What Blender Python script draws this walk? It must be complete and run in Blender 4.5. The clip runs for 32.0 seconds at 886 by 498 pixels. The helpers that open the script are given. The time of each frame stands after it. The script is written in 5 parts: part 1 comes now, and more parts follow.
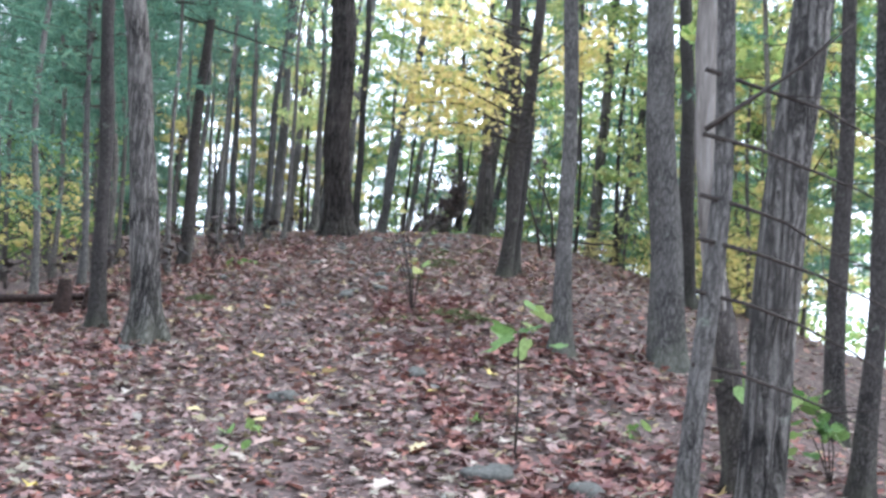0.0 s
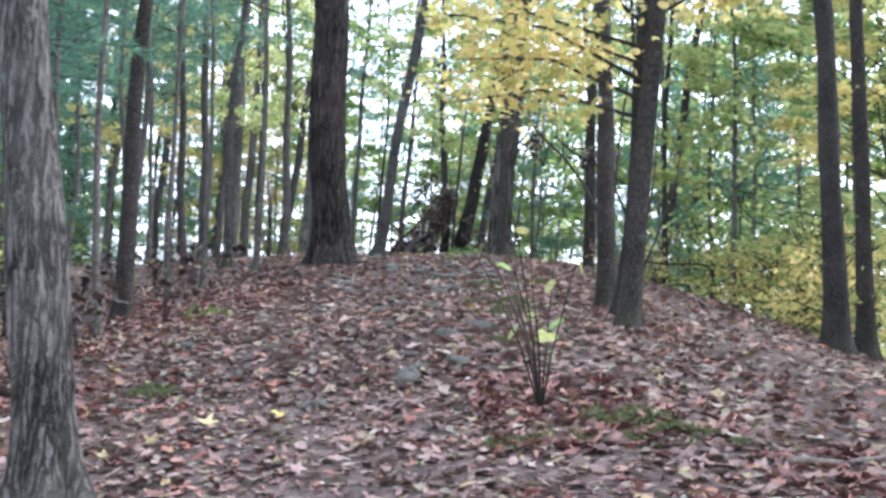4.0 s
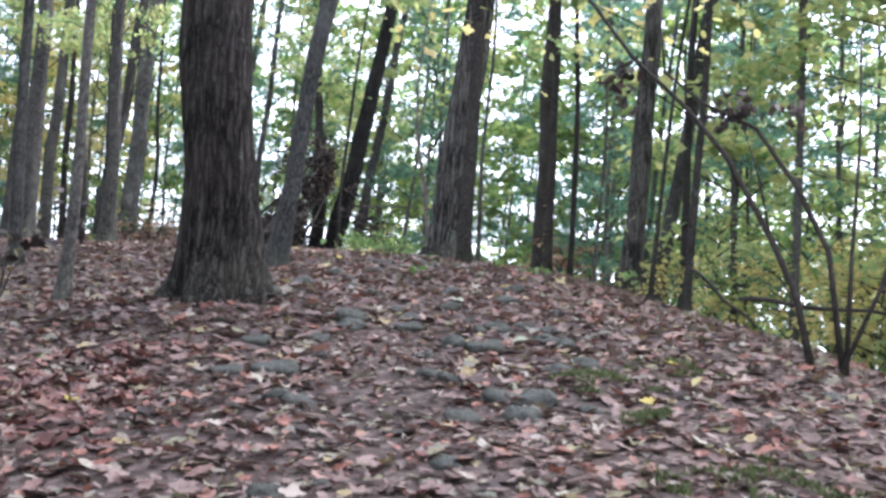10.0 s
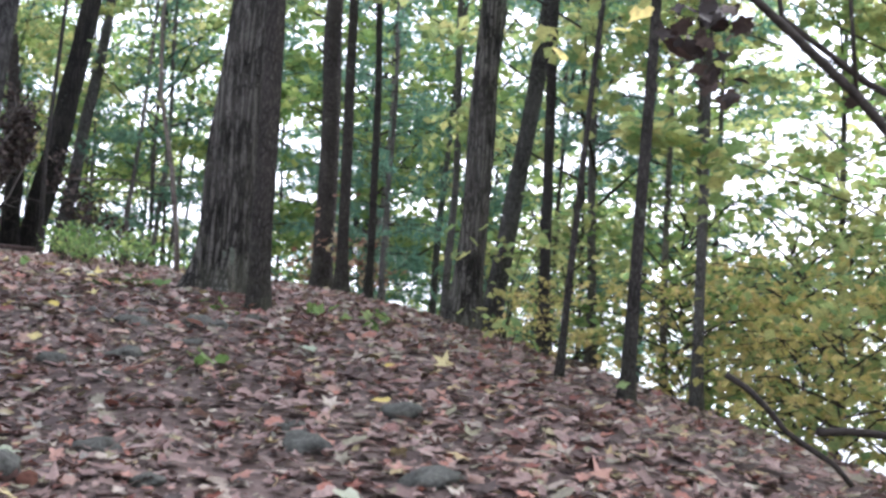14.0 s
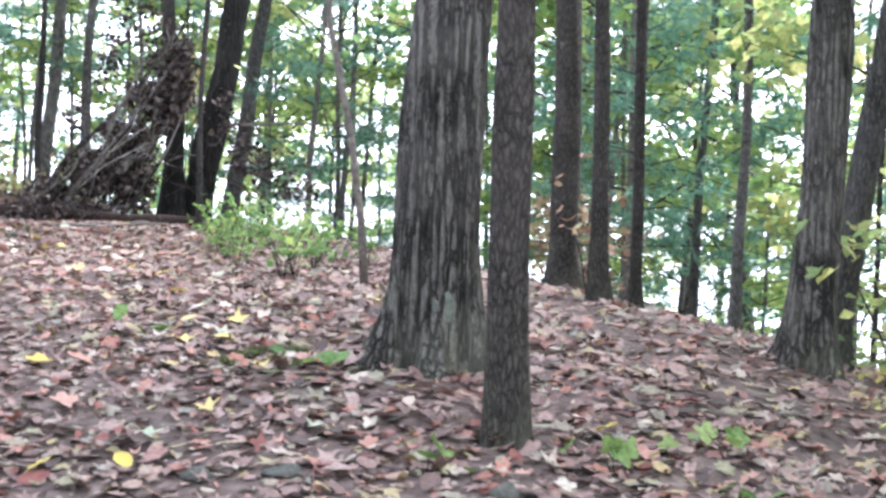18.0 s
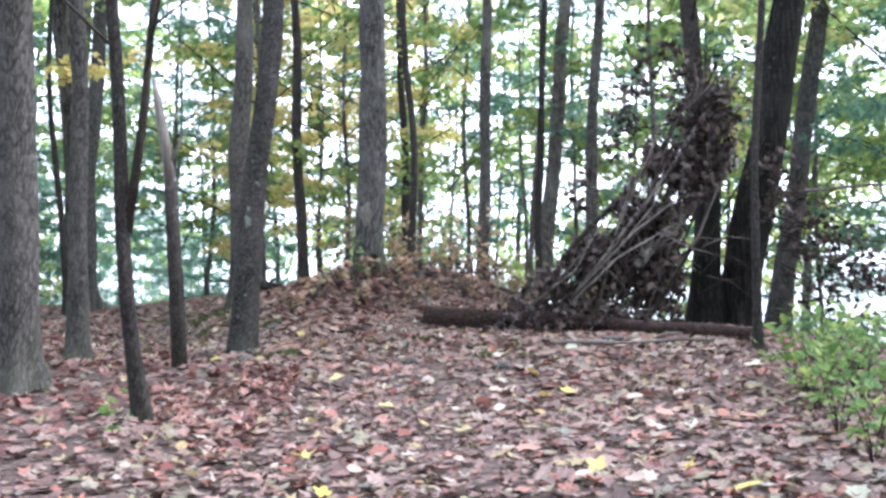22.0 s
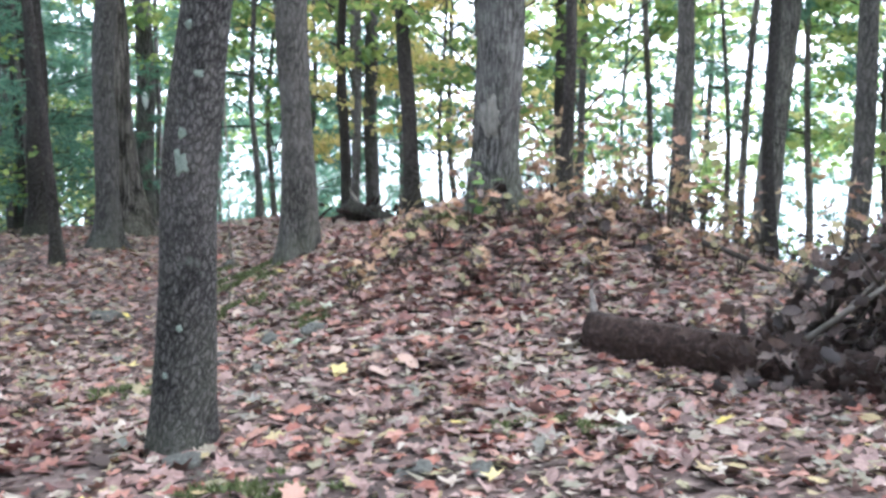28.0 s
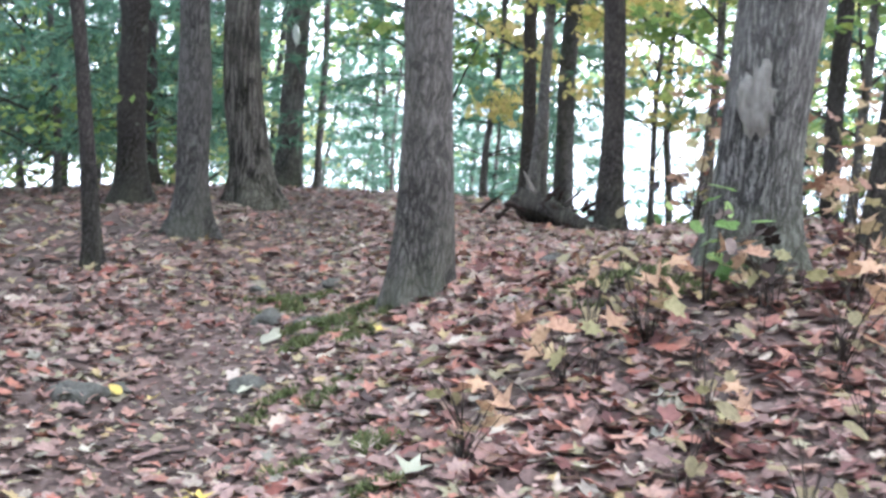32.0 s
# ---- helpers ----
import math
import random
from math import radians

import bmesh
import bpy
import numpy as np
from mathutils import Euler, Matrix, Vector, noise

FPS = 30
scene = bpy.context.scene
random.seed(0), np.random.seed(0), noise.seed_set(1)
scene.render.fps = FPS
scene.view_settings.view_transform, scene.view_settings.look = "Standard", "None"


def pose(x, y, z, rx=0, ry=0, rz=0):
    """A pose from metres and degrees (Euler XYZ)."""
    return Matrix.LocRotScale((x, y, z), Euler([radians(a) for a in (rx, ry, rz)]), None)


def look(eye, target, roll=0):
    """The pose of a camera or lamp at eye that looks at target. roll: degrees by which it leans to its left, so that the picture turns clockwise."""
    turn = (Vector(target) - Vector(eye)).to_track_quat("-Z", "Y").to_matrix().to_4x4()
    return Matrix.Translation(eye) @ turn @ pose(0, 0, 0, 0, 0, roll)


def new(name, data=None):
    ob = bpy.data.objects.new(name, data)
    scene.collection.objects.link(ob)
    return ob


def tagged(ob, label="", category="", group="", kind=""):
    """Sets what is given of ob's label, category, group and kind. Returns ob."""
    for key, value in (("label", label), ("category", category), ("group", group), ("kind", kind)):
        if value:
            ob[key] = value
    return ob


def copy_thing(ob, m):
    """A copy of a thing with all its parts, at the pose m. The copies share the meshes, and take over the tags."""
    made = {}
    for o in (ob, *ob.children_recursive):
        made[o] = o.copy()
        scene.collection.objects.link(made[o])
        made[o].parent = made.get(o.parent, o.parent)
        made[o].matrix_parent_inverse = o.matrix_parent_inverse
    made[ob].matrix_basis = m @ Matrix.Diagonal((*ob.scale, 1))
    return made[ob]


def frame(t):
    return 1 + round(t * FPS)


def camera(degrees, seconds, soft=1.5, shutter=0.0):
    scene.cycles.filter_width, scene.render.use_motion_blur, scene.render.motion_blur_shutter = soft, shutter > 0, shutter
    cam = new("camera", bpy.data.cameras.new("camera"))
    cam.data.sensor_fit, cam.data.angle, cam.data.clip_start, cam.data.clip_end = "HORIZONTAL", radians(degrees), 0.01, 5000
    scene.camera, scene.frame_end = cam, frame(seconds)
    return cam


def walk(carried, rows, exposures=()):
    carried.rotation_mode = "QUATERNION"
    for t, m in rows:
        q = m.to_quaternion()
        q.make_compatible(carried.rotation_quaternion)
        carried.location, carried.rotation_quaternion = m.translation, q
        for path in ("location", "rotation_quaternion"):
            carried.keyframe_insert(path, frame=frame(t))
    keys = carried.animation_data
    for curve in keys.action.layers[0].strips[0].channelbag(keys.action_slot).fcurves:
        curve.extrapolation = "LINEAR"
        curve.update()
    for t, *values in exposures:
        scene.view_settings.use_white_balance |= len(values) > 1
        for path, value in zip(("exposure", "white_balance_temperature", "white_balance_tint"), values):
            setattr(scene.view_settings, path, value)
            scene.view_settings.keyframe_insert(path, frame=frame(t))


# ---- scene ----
cam = camera(40.4, 32.0, 2.9, 0.3)
METRES, EYE, TILT, LEAN, TURN = 40.0, 1.46, 4.0, -3.5, 0.0
ROWS = [
    (0.0, 0.0, 0.0, 0.0, 0.0, 0.0, 0.0),
    (0.5, -0.0005, 0.0179, 0.0002, 1.45, -1.21, 0.56),
    (1.0, -0.0002, 0.0371, 0.0006, 4.42, 0.31, 0.04),
    (1.5, -0.0047, 0.0571, 0.0018, 3.04, -0.54, -0.33),
    (2.0, -0.0093, 0.0768, 0.0018, 2.92, -0.22, 0.24),
    (2.5, -0.0172, 0.0971, 0.0019, 2.98, 0.16, 1.02),
    (3.0, -0.0221, 0.1171, 0.0018, 0.69, 0.38, 2.48),
    (3.5, -0.0265, 0.1365, 0.0039, -0.76, 1.16, 0.97),
    (4.0, -0.0329, 0.1538, 0.0064, -2.84, 0.55, 1.85),
    (4.5, -0.0355, 0.1722, 0.0074, -4.54, -0.16, 3.21),
    (6.5, -0.0428, 0.2443, 0.0105, -9.2, -1.17, 1.82),
    (7.0, -0.0413, 0.2632, 0.0119, -8.65, -1.12, 2.56),
    (7.5, -0.0428, 0.2803, 0.0119, -8.17, 1.14, -2.28),
    (8.0, -0.0484, 0.2965, 0.0146, -4.72, -0.3, -1.73),
    (8.5, -0.0505, 0.3142, 0.0165, -2.52, -1.48, -1.21),
    (9.0, -0.0535, 0.331, 0.0163, -5.73, -0.66, -0.89),
    (9.5, -0.0558, 0.3459, 0.0183, -10.71, -1.29, -0.4),
    (10.0, -0.0558, 0.362, 0.0214, -11.66, -1.62, -0.33),
    (10.5, -0.0585, 0.3795, 0.0227, -14.36, -0.88, 1.49),
    (11.0, -0.0578, 0.3955, 0.0234, -17.73, -1.56, 0.88),
    (11.5, -0.0568, 0.4119, 0.0256, -18.38, -0.44, 0.41),
    (12.0, -0.0577, 0.4279, 0.0279, -22.06, -0.79, -0.24),
    (12.5, -0.0542, 0.4439, 0.0289, -23.64, -1.93, -1.21),
    (13.0, -0.0517, 0.4592, 0.0295, -24.32, -0.63, -0.76),
    (13.5, -0.0493, 0.4733, 0.0313, -25.87, -2.92, -1.33),
    (15.5, -0.0274, 0.5286, 0.0384, -22.97, -4.97, 1.71),
    (16.0, -0.0263, 0.5422, 0.0371, -20.83, -4.45, 0.71),
    (16.5, -0.0252, 0.5568, 0.04, -21.55, -6.84, -0.87),
    (17.0, -0.019, 0.5698, 0.0414, -20.28, -7.3, 1.89),
    (17.5, -0.0164, 0.581, 0.0415, -15.06, -7.49, 1.94),
    (18.0, -0.0164, 0.5943, 0.043, -16.39, -8.33, 1.79),
    (18.5, -0.0107, 0.6056, 0.0448, -15.32, -7.62, 1.68),
    (19.0, -0.0095, 0.6176, 0.0437, -8.27, -5.17, 1.93),
    (19.5, -0.0119, 0.6328, 0.0453, -1.99, -4.5, 2.04),
    (20.0, -0.0119, 0.6477, 0.045, 2.38, -4.1, 3.03),
    (20.5, -0.0132, 0.6615, 0.0455, 5.88, -3.31, 3.07),
    (21.0, -0.0168, 0.6754, 0.0454, 5.08, -3.55, 5.66),
    (21.5, -0.0168, 0.6913, 0.0446, 6.32, -4.21, 6.04),
    (22.0, -0.0181, 0.7054, 0.0425, 6.79, -3.79, 6.08),
    (22.5, -0.0212, 0.7176, 0.045, 3.56, -8.18, 6.61),
    (23.0, -0.0215, 0.7329, 0.0445, 5.1, -8.55, 8.22),
    (23.5, -0.023, 0.7463, 0.044, 6.57, -8.07, 5.97),
    (24.0, -0.0263, 0.7594, 0.0462, 7.34, -8.05, 5.69),
    (24.5, -0.0269, 0.7734, 0.0456, 7.34, -6.28, 6.33),
    (26.5, -0.0354, 0.8322, 0.0426, 10.74, -9.28, 5.27),
    (27.0, -0.0377, 0.8424, 0.0434, 11.38, -10.01, 5.71),
    (27.5, -0.0381, 0.8562, 0.0433, 14.17, -9.03, 5.99),
    (28.0, -0.0401, 0.8682, 0.0424, 14.5, -8.91, 6.66),
    (28.5, -0.0434, 0.8802, 0.0422, 14.91, -9.84, 6.82),
    (29.0, -0.0446, 0.8951, 0.0422, 16.89, -9.66, 4.37),
    (29.5, -0.049, 0.908, 0.0409, 18.39, -8.29, 3.8),
    (30.0, -0.0531, 0.9206, 0.041, 18.48, -9.46, 7.02),
    (30.5, -0.0562, 0.9352, 0.0411, 21.73, -9.42, 6.63),
    (31.0, -0.0615, 0.948, 0.0407, 22.72, -8.79, 5.06),
    (31.5, -0.0647, 0.9593, 0.0398, 22.87, -8.68, 5.15),
    (32.0, -0.0687, 0.9716, 0.0409, 24.66, -10.63, 3.96),
]
walk(cam, [(t, pose(0, 0, EYE, TILT, LEAN, TURN) @ pose(METRES * x, METRES * y, METRES * z, 90 + pitch, roll, yaw)) for t, x, y, z, yaw, pitch, roll in ROWS],
     [(0.0, 1.88, 5600, 13), (4.0, 1.9, 5600, 15), (9.2, 1.97, 5650, 15), (10.4, 1.8, 5700, 17), (12.8, 1.76, 5800, 18), (16.3, 2.2, 5850, 19), (17.0, 2.52, 5800, 18), (18.5, 2.62, 5700, 16), (19.6, 2.3, 5650, 18), (20.8, 1.98, 5600, 18), (22.0, 2.28, 5600, 17), (24.0, 2.36, 5600, 14), (27.0, 2.52, 5600, 14), (29.5, 2.7, 5550, 14), (32.0, 2.82, 5650, 17)])


# ---------------------------------------------------------------- world and light
SUN_ELEVATION, SUN_TURN = radians(46), radians(68)
world = bpy.data.worlds.new("sky")
scene.world = world
world.use_nodes = True
wn = world.node_tree
sky = wn.nodes.new("ShaderNodeTexSky")
sky.sky_type = "NISHITA"
sky.sun_disc = False
sky.sun_elevation, sky.sun_rotation = SUN_ELEVATION, SUN_TURN
sky.air_density, sky.dust_density, sky.ozone_density = 1.0, 4.0, 1.0
grey = wn.nodes.new("ShaderNodeMixRGB")
grey.inputs[0].default_value = 0.72
grey.inputs[2].default_value = (8.6, 9.0, 9.3, 1)
wn.links.new(sky.outputs[0], grey.inputs[1])
wn.links.new(grey.outputs[0], wn.nodes["Background"].inputs[0])
wn.nodes["Background"].inputs[1].default_value = 0.15

sun_data = bpy.data.lights.new("sun", "SUN")
sun_data.energy, sun_data.angle, sun_data.color = 1.6, radians(34), (1.0, 0.985, 0.96)
sun = new("sun", sun_data)
sun.matrix_world = look((0, 0, 40), Vector((0, 0, 40)) - Vector((math.sin(SUN_TURN) * math.cos(SUN_ELEVATION), math.cos(SUN_TURN) * math.cos(SUN_ELEVATION), math.sin(SUN_ELEVATION))))


# ---------------------------------------------------------------- materials
def nodes_of(name):
    m = bpy.data.materials.new(name)
    m.use_nodes = True
    t = m.node_tree
    return m, t, t.nodes["Principled BSDF"]


def add(t, kind, **given):
    n = t.nodes.new("ShaderNode" + kind)
    for key, value in given.items():
        n.inputs[key].default_value = value
    return n


def ramp(t, source, stops):
    n = t.nodes.new("ShaderNodeValToRGB")
    e = n.color_ramp.elements
    while len(e) < len(stops):
        e.new(0.5)
    for el, (p, c) in zip(e, stops):
        el.position, el.color = p, (*c, 1)
    t.links.new(source, n.inputs[0])
    return n.outputs[0]


def coords(t, scale=(1, 1, 1)):
    c = t.nodes.new("ShaderNodeTexCoord")
    m = add(t, "Mapping", Scale=scale)
    t.links.new(c.outputs["Object"], m.inputs[0])
    return m.outputs[0]


def noise_tex(t, vec, scale, detail=4.0, rough=0.6):
    n = add(t, "TexNoise", Scale=scale, Detail=detail, Roughness=rough)
    t.links.new(vec, n.inputs["Vector"])
    return n.outputs[0]


def mix(t, factor, a, b, mode="MIX"):
    n = t.nodes.new("ShaderNodeMixRGB")
    n.blend_type = mode
    for i, v in enumerate((factor, a, b)):
        if hasattr(v, "is_output"):
            t.links.new(v, n.inputs[i])
        else:
            n.inputs[i].default_value = v if i == 0 else (*v, 1)
    return n.outputs[0]


def bump(t, bsdf, height, strength, distance):
    b = add(t, "Bump", Strength=strength, Distance=distance)
    t.links.new(height, b.inputs["Height"])
    t.links.new(b.outputs[0], bsdf.inputs["Normal"])


def bark_material(name, dark, mid, light, furrow=9.0, moss=0.0, depth=0.02, rough=0.9, along=0.16):
    m, t, b = nodes_of(name)
    v = coords(t, (1, 1, along))
    wav = noise_tex(t, coords(t, (1, 1, 0.45)), 8.0, 5, 0.7)
    warp = t.nodes.new("ShaderNodeVectorMath")
    warp.operation = "MULTIPLY_ADD"
    t.links.new(wav, warp.inputs[0])
    warp.inputs[1].default_value = (0.11, 0.11, 0.07)
    t.links.new(v, warp.inputs[2])
    vor = add(t, "TexVoronoi", Scale=furrow * 3.2)
    vor.feature = "DISTANCE_TO_EDGE"
    t.links.new(warp.outputs[0], vor.inputs["Vector"])
    fine = noise_tex(t, coords(t, (1, 1, 0.35)), 70, 6, 0.75)
    large = noise_tex(t, coords(t), 2.2, 4)
    small = add(t, "TexVoronoi", Scale=furrow * 8.5)
    small.feature = "DISTANCE_TO_EDGE"
    t.links.new(warp.outputs[0], small.inputs["Vector"])
    plates = ramp(t, vor.outputs[0], [(0.0, dark), (0.08, mid), (0.26, light)])
    cracks = ramp(t, small.outputs[0], [(0.0, (0.35, 0.35, 0.35)), (0.12, (1, 1, 1))])
    plates = mix(t, 0.75, plates, mix(t, 1.0, plates, cracks, "MULTIPLY"))
    grain = ramp(t, fine, [(0.32, (0.3, 0.3, 0.3)), (0.68, (1.35, 1.35, 1.35))])
    c = mix(t, 1.0, plates, grain, "MULTIPLY")
    c = mix(t, ramp(t, large, [(0.42, (0, 0, 0)), (0.75, (0.35, 0.35, 0.35))]), c, tuple(x * 1.7 for x in light))
    lichen = noise_tex(t, coords(t), 7.0, 5, 0.65)
    c = mix(t, ramp(t, lichen, [(0.64, (0, 0, 0)), (0.72, (0.45, 0.45, 0.45))]), c, (0.24, 0.27, 0.22))
    if moss:
        sep = t.nodes.new("ShaderNodeSeparateXYZ")
        t.links.new(coords(t), sep.inputs[0])
        low = add(t, "MapRange", **{"From Min": 0.75, "From Max": 0.0, "To Min": 0.0, "To Max": moss})
        t.links.new(sep.outputs[2], low.inputs[0])
        patch = mix(t, 1.0, low.outputs[0], ramp(t, large, [(0.4, (0, 0, 0)), (0.55, (1, 1, 1))]), "MULTIPLY")
        c = mix(t, patch, c, (0.07, 0.10, 0.035))
    tint = t.nodes.new("ShaderNodeObjectInfo")
    c = mix(t, 1.0, c, ramp(t, tint.outputs["Random"], [(0, (0.8, 0.8, 0.82)), (1, (1.15, 1.1, 1.05))]), "MULTIPLY")
    t.links.new(c, b.inputs["Base Color"])
    b.inputs["Roughness"].default_value = rough
    b.inputs["Specular IOR Level"].default_value = 0.25
    h = mix(t, 0.3, mix(t, 0.3, ramp(t, vor.outputs[0], [(0, (0, 0, 0)), (0.18, (1, 1, 1))]), cracks), fine)
    bump(t, b, h, 0.9, depth)
    return m


def leaf_material(name, stops, translucent=0.45, per="island", rough=0.6, spots=True):
    m, t, b = nodes_of(name)
    if per == "island":
        source = t.nodes.new("ShaderNodeNewGeometry").outputs["Random Per Island"]
    else:
        source = t.nodes.new("ShaderNodeObjectInfo").outputs["Random"]
    c = ramp(t, source, stops)
    if spots:
        n = noise_tex(t, coords(t), 45, 4)
        c = mix(t, 1.0, c, ramp(t, n, [(0.3, (0.62, 0.6, 0.58)), (0.62, (1.1, 1.1, 1.1))]), "MULTIPLY")
    t.links.new(c, b.inputs["Base Color"])
    b.inputs["Roughness"].default_value = rough
    b.inputs["Specular IOR Level"].default_value = 0.3
    if translucent:
        tr = t.nodes.new("ShaderNodeBsdfTranslucent")
        t.links.new(c, tr.inputs[0])
        ms = t.nodes.new("ShaderNodeMixShader")
        ms.inputs[0].default_value = translucent
        t.links.new(b.outputs[0], ms.inputs[1])
        t.links.new(tr.outputs[0], ms.inputs[2])
        t.links.new(ms.outputs[0], t.nodes["Material Output"].inputs[0])
    return m


def duff_material():
    m, t, b = nodes_of("leaf duff and soil")
    v = coords(t)
    cell = add(t, "TexVoronoi", Scale=17.0)
    t.links.new(v, cell.inputs["Vector"])
    n1 = noise_tex(t, v, 14, 6, 0.7)
    n2 = noise_tex(t, v, 0.55, 4)
    c = ramp(t, cell.outputs["Color"], [(0.0, (0.040, 0.028, 0.025)), (0.3, (0.098, 0.067, 0.060)), (0.6, (0.150, 0.106, 0.095)), (0.85, (0.205, 0.155, 0.138)), (1.0, (0.25, 0.205, 0.185))])
    soil = ramp(t, n1, [(0.3, (0.029, 0.022, 0.020)), (0.7, (0.116, 0.091, 0.082))])
    c = mix(t, ramp(t, n2, [(0.4, (0.15, 0.15, 0.15)), (0.68, (0.75, 0.75, 0.75))]), c, soil)
    c = mix(t, 1.0, c, ramp(t, n1, [(0.25, (0.55, 0.55, 0.55)), (0.7, (1.1, 1.1, 1.1))]), "MULTIPLY")
    t.links.new(c, b.inputs["Base Color"])
    b.inputs["Roughness"].default_value = 0.95
    b.inputs["Specular IOR Level"].default_value = 0.15
    bump(t, b, mix(t, 0.5, cell.outputs["Distance"], n1), 0.8, 0.03)
    return m


def plain(name, stops, scale=20.0, rough=0.85, relief=0.01, stretch=(1, 1, 1)):
    m, t, b = nodes_of(name)
    v = coords(t, stretch)
    n = noise_tex(t, v, scale, 6, 0.68)
    c = ramp(t, n, stops)
    big = noise_tex(t, v, scale * 0.13, 3)
    c = mix(t, 1.0, c, ramp(t, big, [(0.3, (0.75, 0.75, 0.75)), (0.7, (1.15, 1.15, 1.15))]), "MULTIPLY")
    t.links.new(c, b.inputs["Base Color"])
    b.inputs["Roughness"].default_value = rough
    b.inputs["Specular IOR Level"].default_value = 0.25
    bump(t, b, n, 0.8, relief)
    return m


BARK_OAK = bark_material("furrowed oak bark", (0.010, 0.009, 0.008), (0.066, 0.058, 0.052), (0.215, 0.198, 0.180), 7.0, 0.2, 0.045, 0.9, 0.075)
BARK_BLACK = bark_material("dark furrowed oak bark", (0.005, 0.004, 0.004), (0.027, 0.021, 0.019), (0.095, 0.080, 0.072), 7.0, 0.08, 0.04, 0.9, 0.08)
# damp dark bark, with the shelter's shade added into the colour
BARK_SHADED = bark_material("damp bark darkened for shade", (0.004, 0.0035, 0.003), (0.012, 0.010, 0.009), (0.040, 0.034, 0.031), 7.0, 0.0, 0.03, 0.9, 0.09)
BARK_PLATE = bark_material("small-plated grey oak bark", (0.012, 0.011, 0.010), (0.062, 0.056, 0.052), (0.175, 0.162, 0.150), 17.0, 0.2, 0.03, 0.9, 0.42)
BARK_DARK = bark_material("dark pine bark", (0.012, 0.010, 0.009), (0.043, 0.037, 0.034), (0.086, 0.076, 0.071), 13.0, 0.15, 0.02, 0.9, 0.34)
BARK_GREY = bark_material("grey maple bark", (0.026, 0.024, 0.023), (0.086, 0.080, 0.076), (0.142, 0.135, 0.127), 10.0, 0.2, 0.015, 0.9, 0.22)
# bark of distant trunks: haze is put into this paler colour
BARK_FAR_HAZE = bark_material("slim trunk bark paled for haze", (0.05, 0.045, 0.042), (0.125, 0.115, 0.107), (0.22, 0.205, 0.192), 12.0, 0.15, 0.012, 0.9, 0.3)
BARK_PALE = bark_material("pale lichen bark", (0.028, 0.026, 0.024), (0.115, 0.108, 0.100), (0.265, 0.252, 0.235), 12.0, 0.4, 0.03, 0.9, 0.1)
DEADWOOD = plain("weathered bare wood", [(0.3, (0.062, 0.048, 0.041)), (0.5, (0.176, 0.154, 0.136)), (0.72, (0.317, 0.290, 0.264))], 14, 0.8, 0.02, (1, 1, 0.12))
TWIG = plain("dark twig bark", [(0.3, (0.018, 0.014, 0.012)), (0.7, (0.066, 0.053, 0.045))], 30, 0.9, 0.004)
STICK = plain("grey dead stick", [(0.3, (0.076, 0.062, 0.054)), (0.7, (0.246, 0.212, 0.191))], 25, 0.9, 0.005)
ROTTEN = plain("rotten log bark", [(0.3, (0.008, 0.005, 0.004)), (0.52, (0.036, 0.021, 0.017)), (0.78, (0.115, 0.078, 0.066))], 26, 0.95, 0.05, (1, 1, 1))
ROCK = plain("grey field stone", [(0.25, (0.045, 0.045, 0.040)), (0.5, (0.105, 0.103, 0.092)), (0.68, (0.155, 0.15, 0.135)), (0.8, (0.11, 0.125, 0.08))], 7, 0.95, 0.03)
GREYMOSS = plain("grey-green bark crust", [(0.3, (0.07, 0.075, 0.06)), (0.7, (0.2, 0.215, 0.18))], 40, 0.95, 0.01)
LICHEN = plain("pale green lichen", [(0.3, (0.11, 0.13, 0.11)), (0.7, (0.25, 0.29, 0.245))], 45, 0.95, 0.006)
SCAR = plain("healed bare scar", [(0.3, (0.11, 0.10, 0.09)), (0.7, (0.29, 0.27, 0.245))], 28, 0.9, 0.02, (1, 1, 0.4))
PAINT = plain("white blaze paint", [(0.3, (0.7, 0.72, 0.72)), (0.7, (0.85, 0.86, 0.85))], 30, 0.7, 0.004)
MOSS = leaf_material("moss", [(0, (0.06, 0.075, 0.03)), (0.5, (0.105, 0.13, 0.05)), (1, (0.17, 0.185, 0.08))], 0.2)
DUFF = duff_material()
LITTER = leaf_material("fallen leaves", [(0.0, (0.045, 0.030, 0.027)), (0.10, (0.10, 0.062, 0.055)), (0.20, (0.165, 0.103, 0.093)), (0.32, (0.225, 0.142, 0.128)), (0.44, (0.265, 0.178, 0.158)), (0.54, (0.315, 0.222, 0.198)),
    (0.60, (0.17, 0.055, 0.045)), (0.65, (0.32, 0.135, 0.098)), (0.71, (0.36, 0.205, 0.165)), (0.77, (0.225, 0.195, 0.155)), (0.82, (0.22, 0.20, 0.125)), (0.87, (0.37, 0.275, 0.14)), (0.91, (0.17, 0.165, 0.14)), (0.95, (0.33, 0.265, 0.22)), (1.0, (0.42, 0.36, 0.30))], 0.15)
RED_LITTER = leaf_material("red-brown fallen leaves", [(0.0, (0.055, 0.022, 0.022)), (0.35, (0.13, 0.055, 0.05)), (0.6, (0.22, 0.095, 0.08)), (0.8, (0.30, 0.15, 0.115)), (1.0, (0.24, 0.155, 0.14))], 0.15)
YELLOW_LITTER = leaf_material("yellow fallen leaf", [(0, (0.50, 0.38, 0.075)), (0.5, (0.54, 0.43, 0.14)), (1, (0.50, 0.42, 0.24))], 0.2, "object")
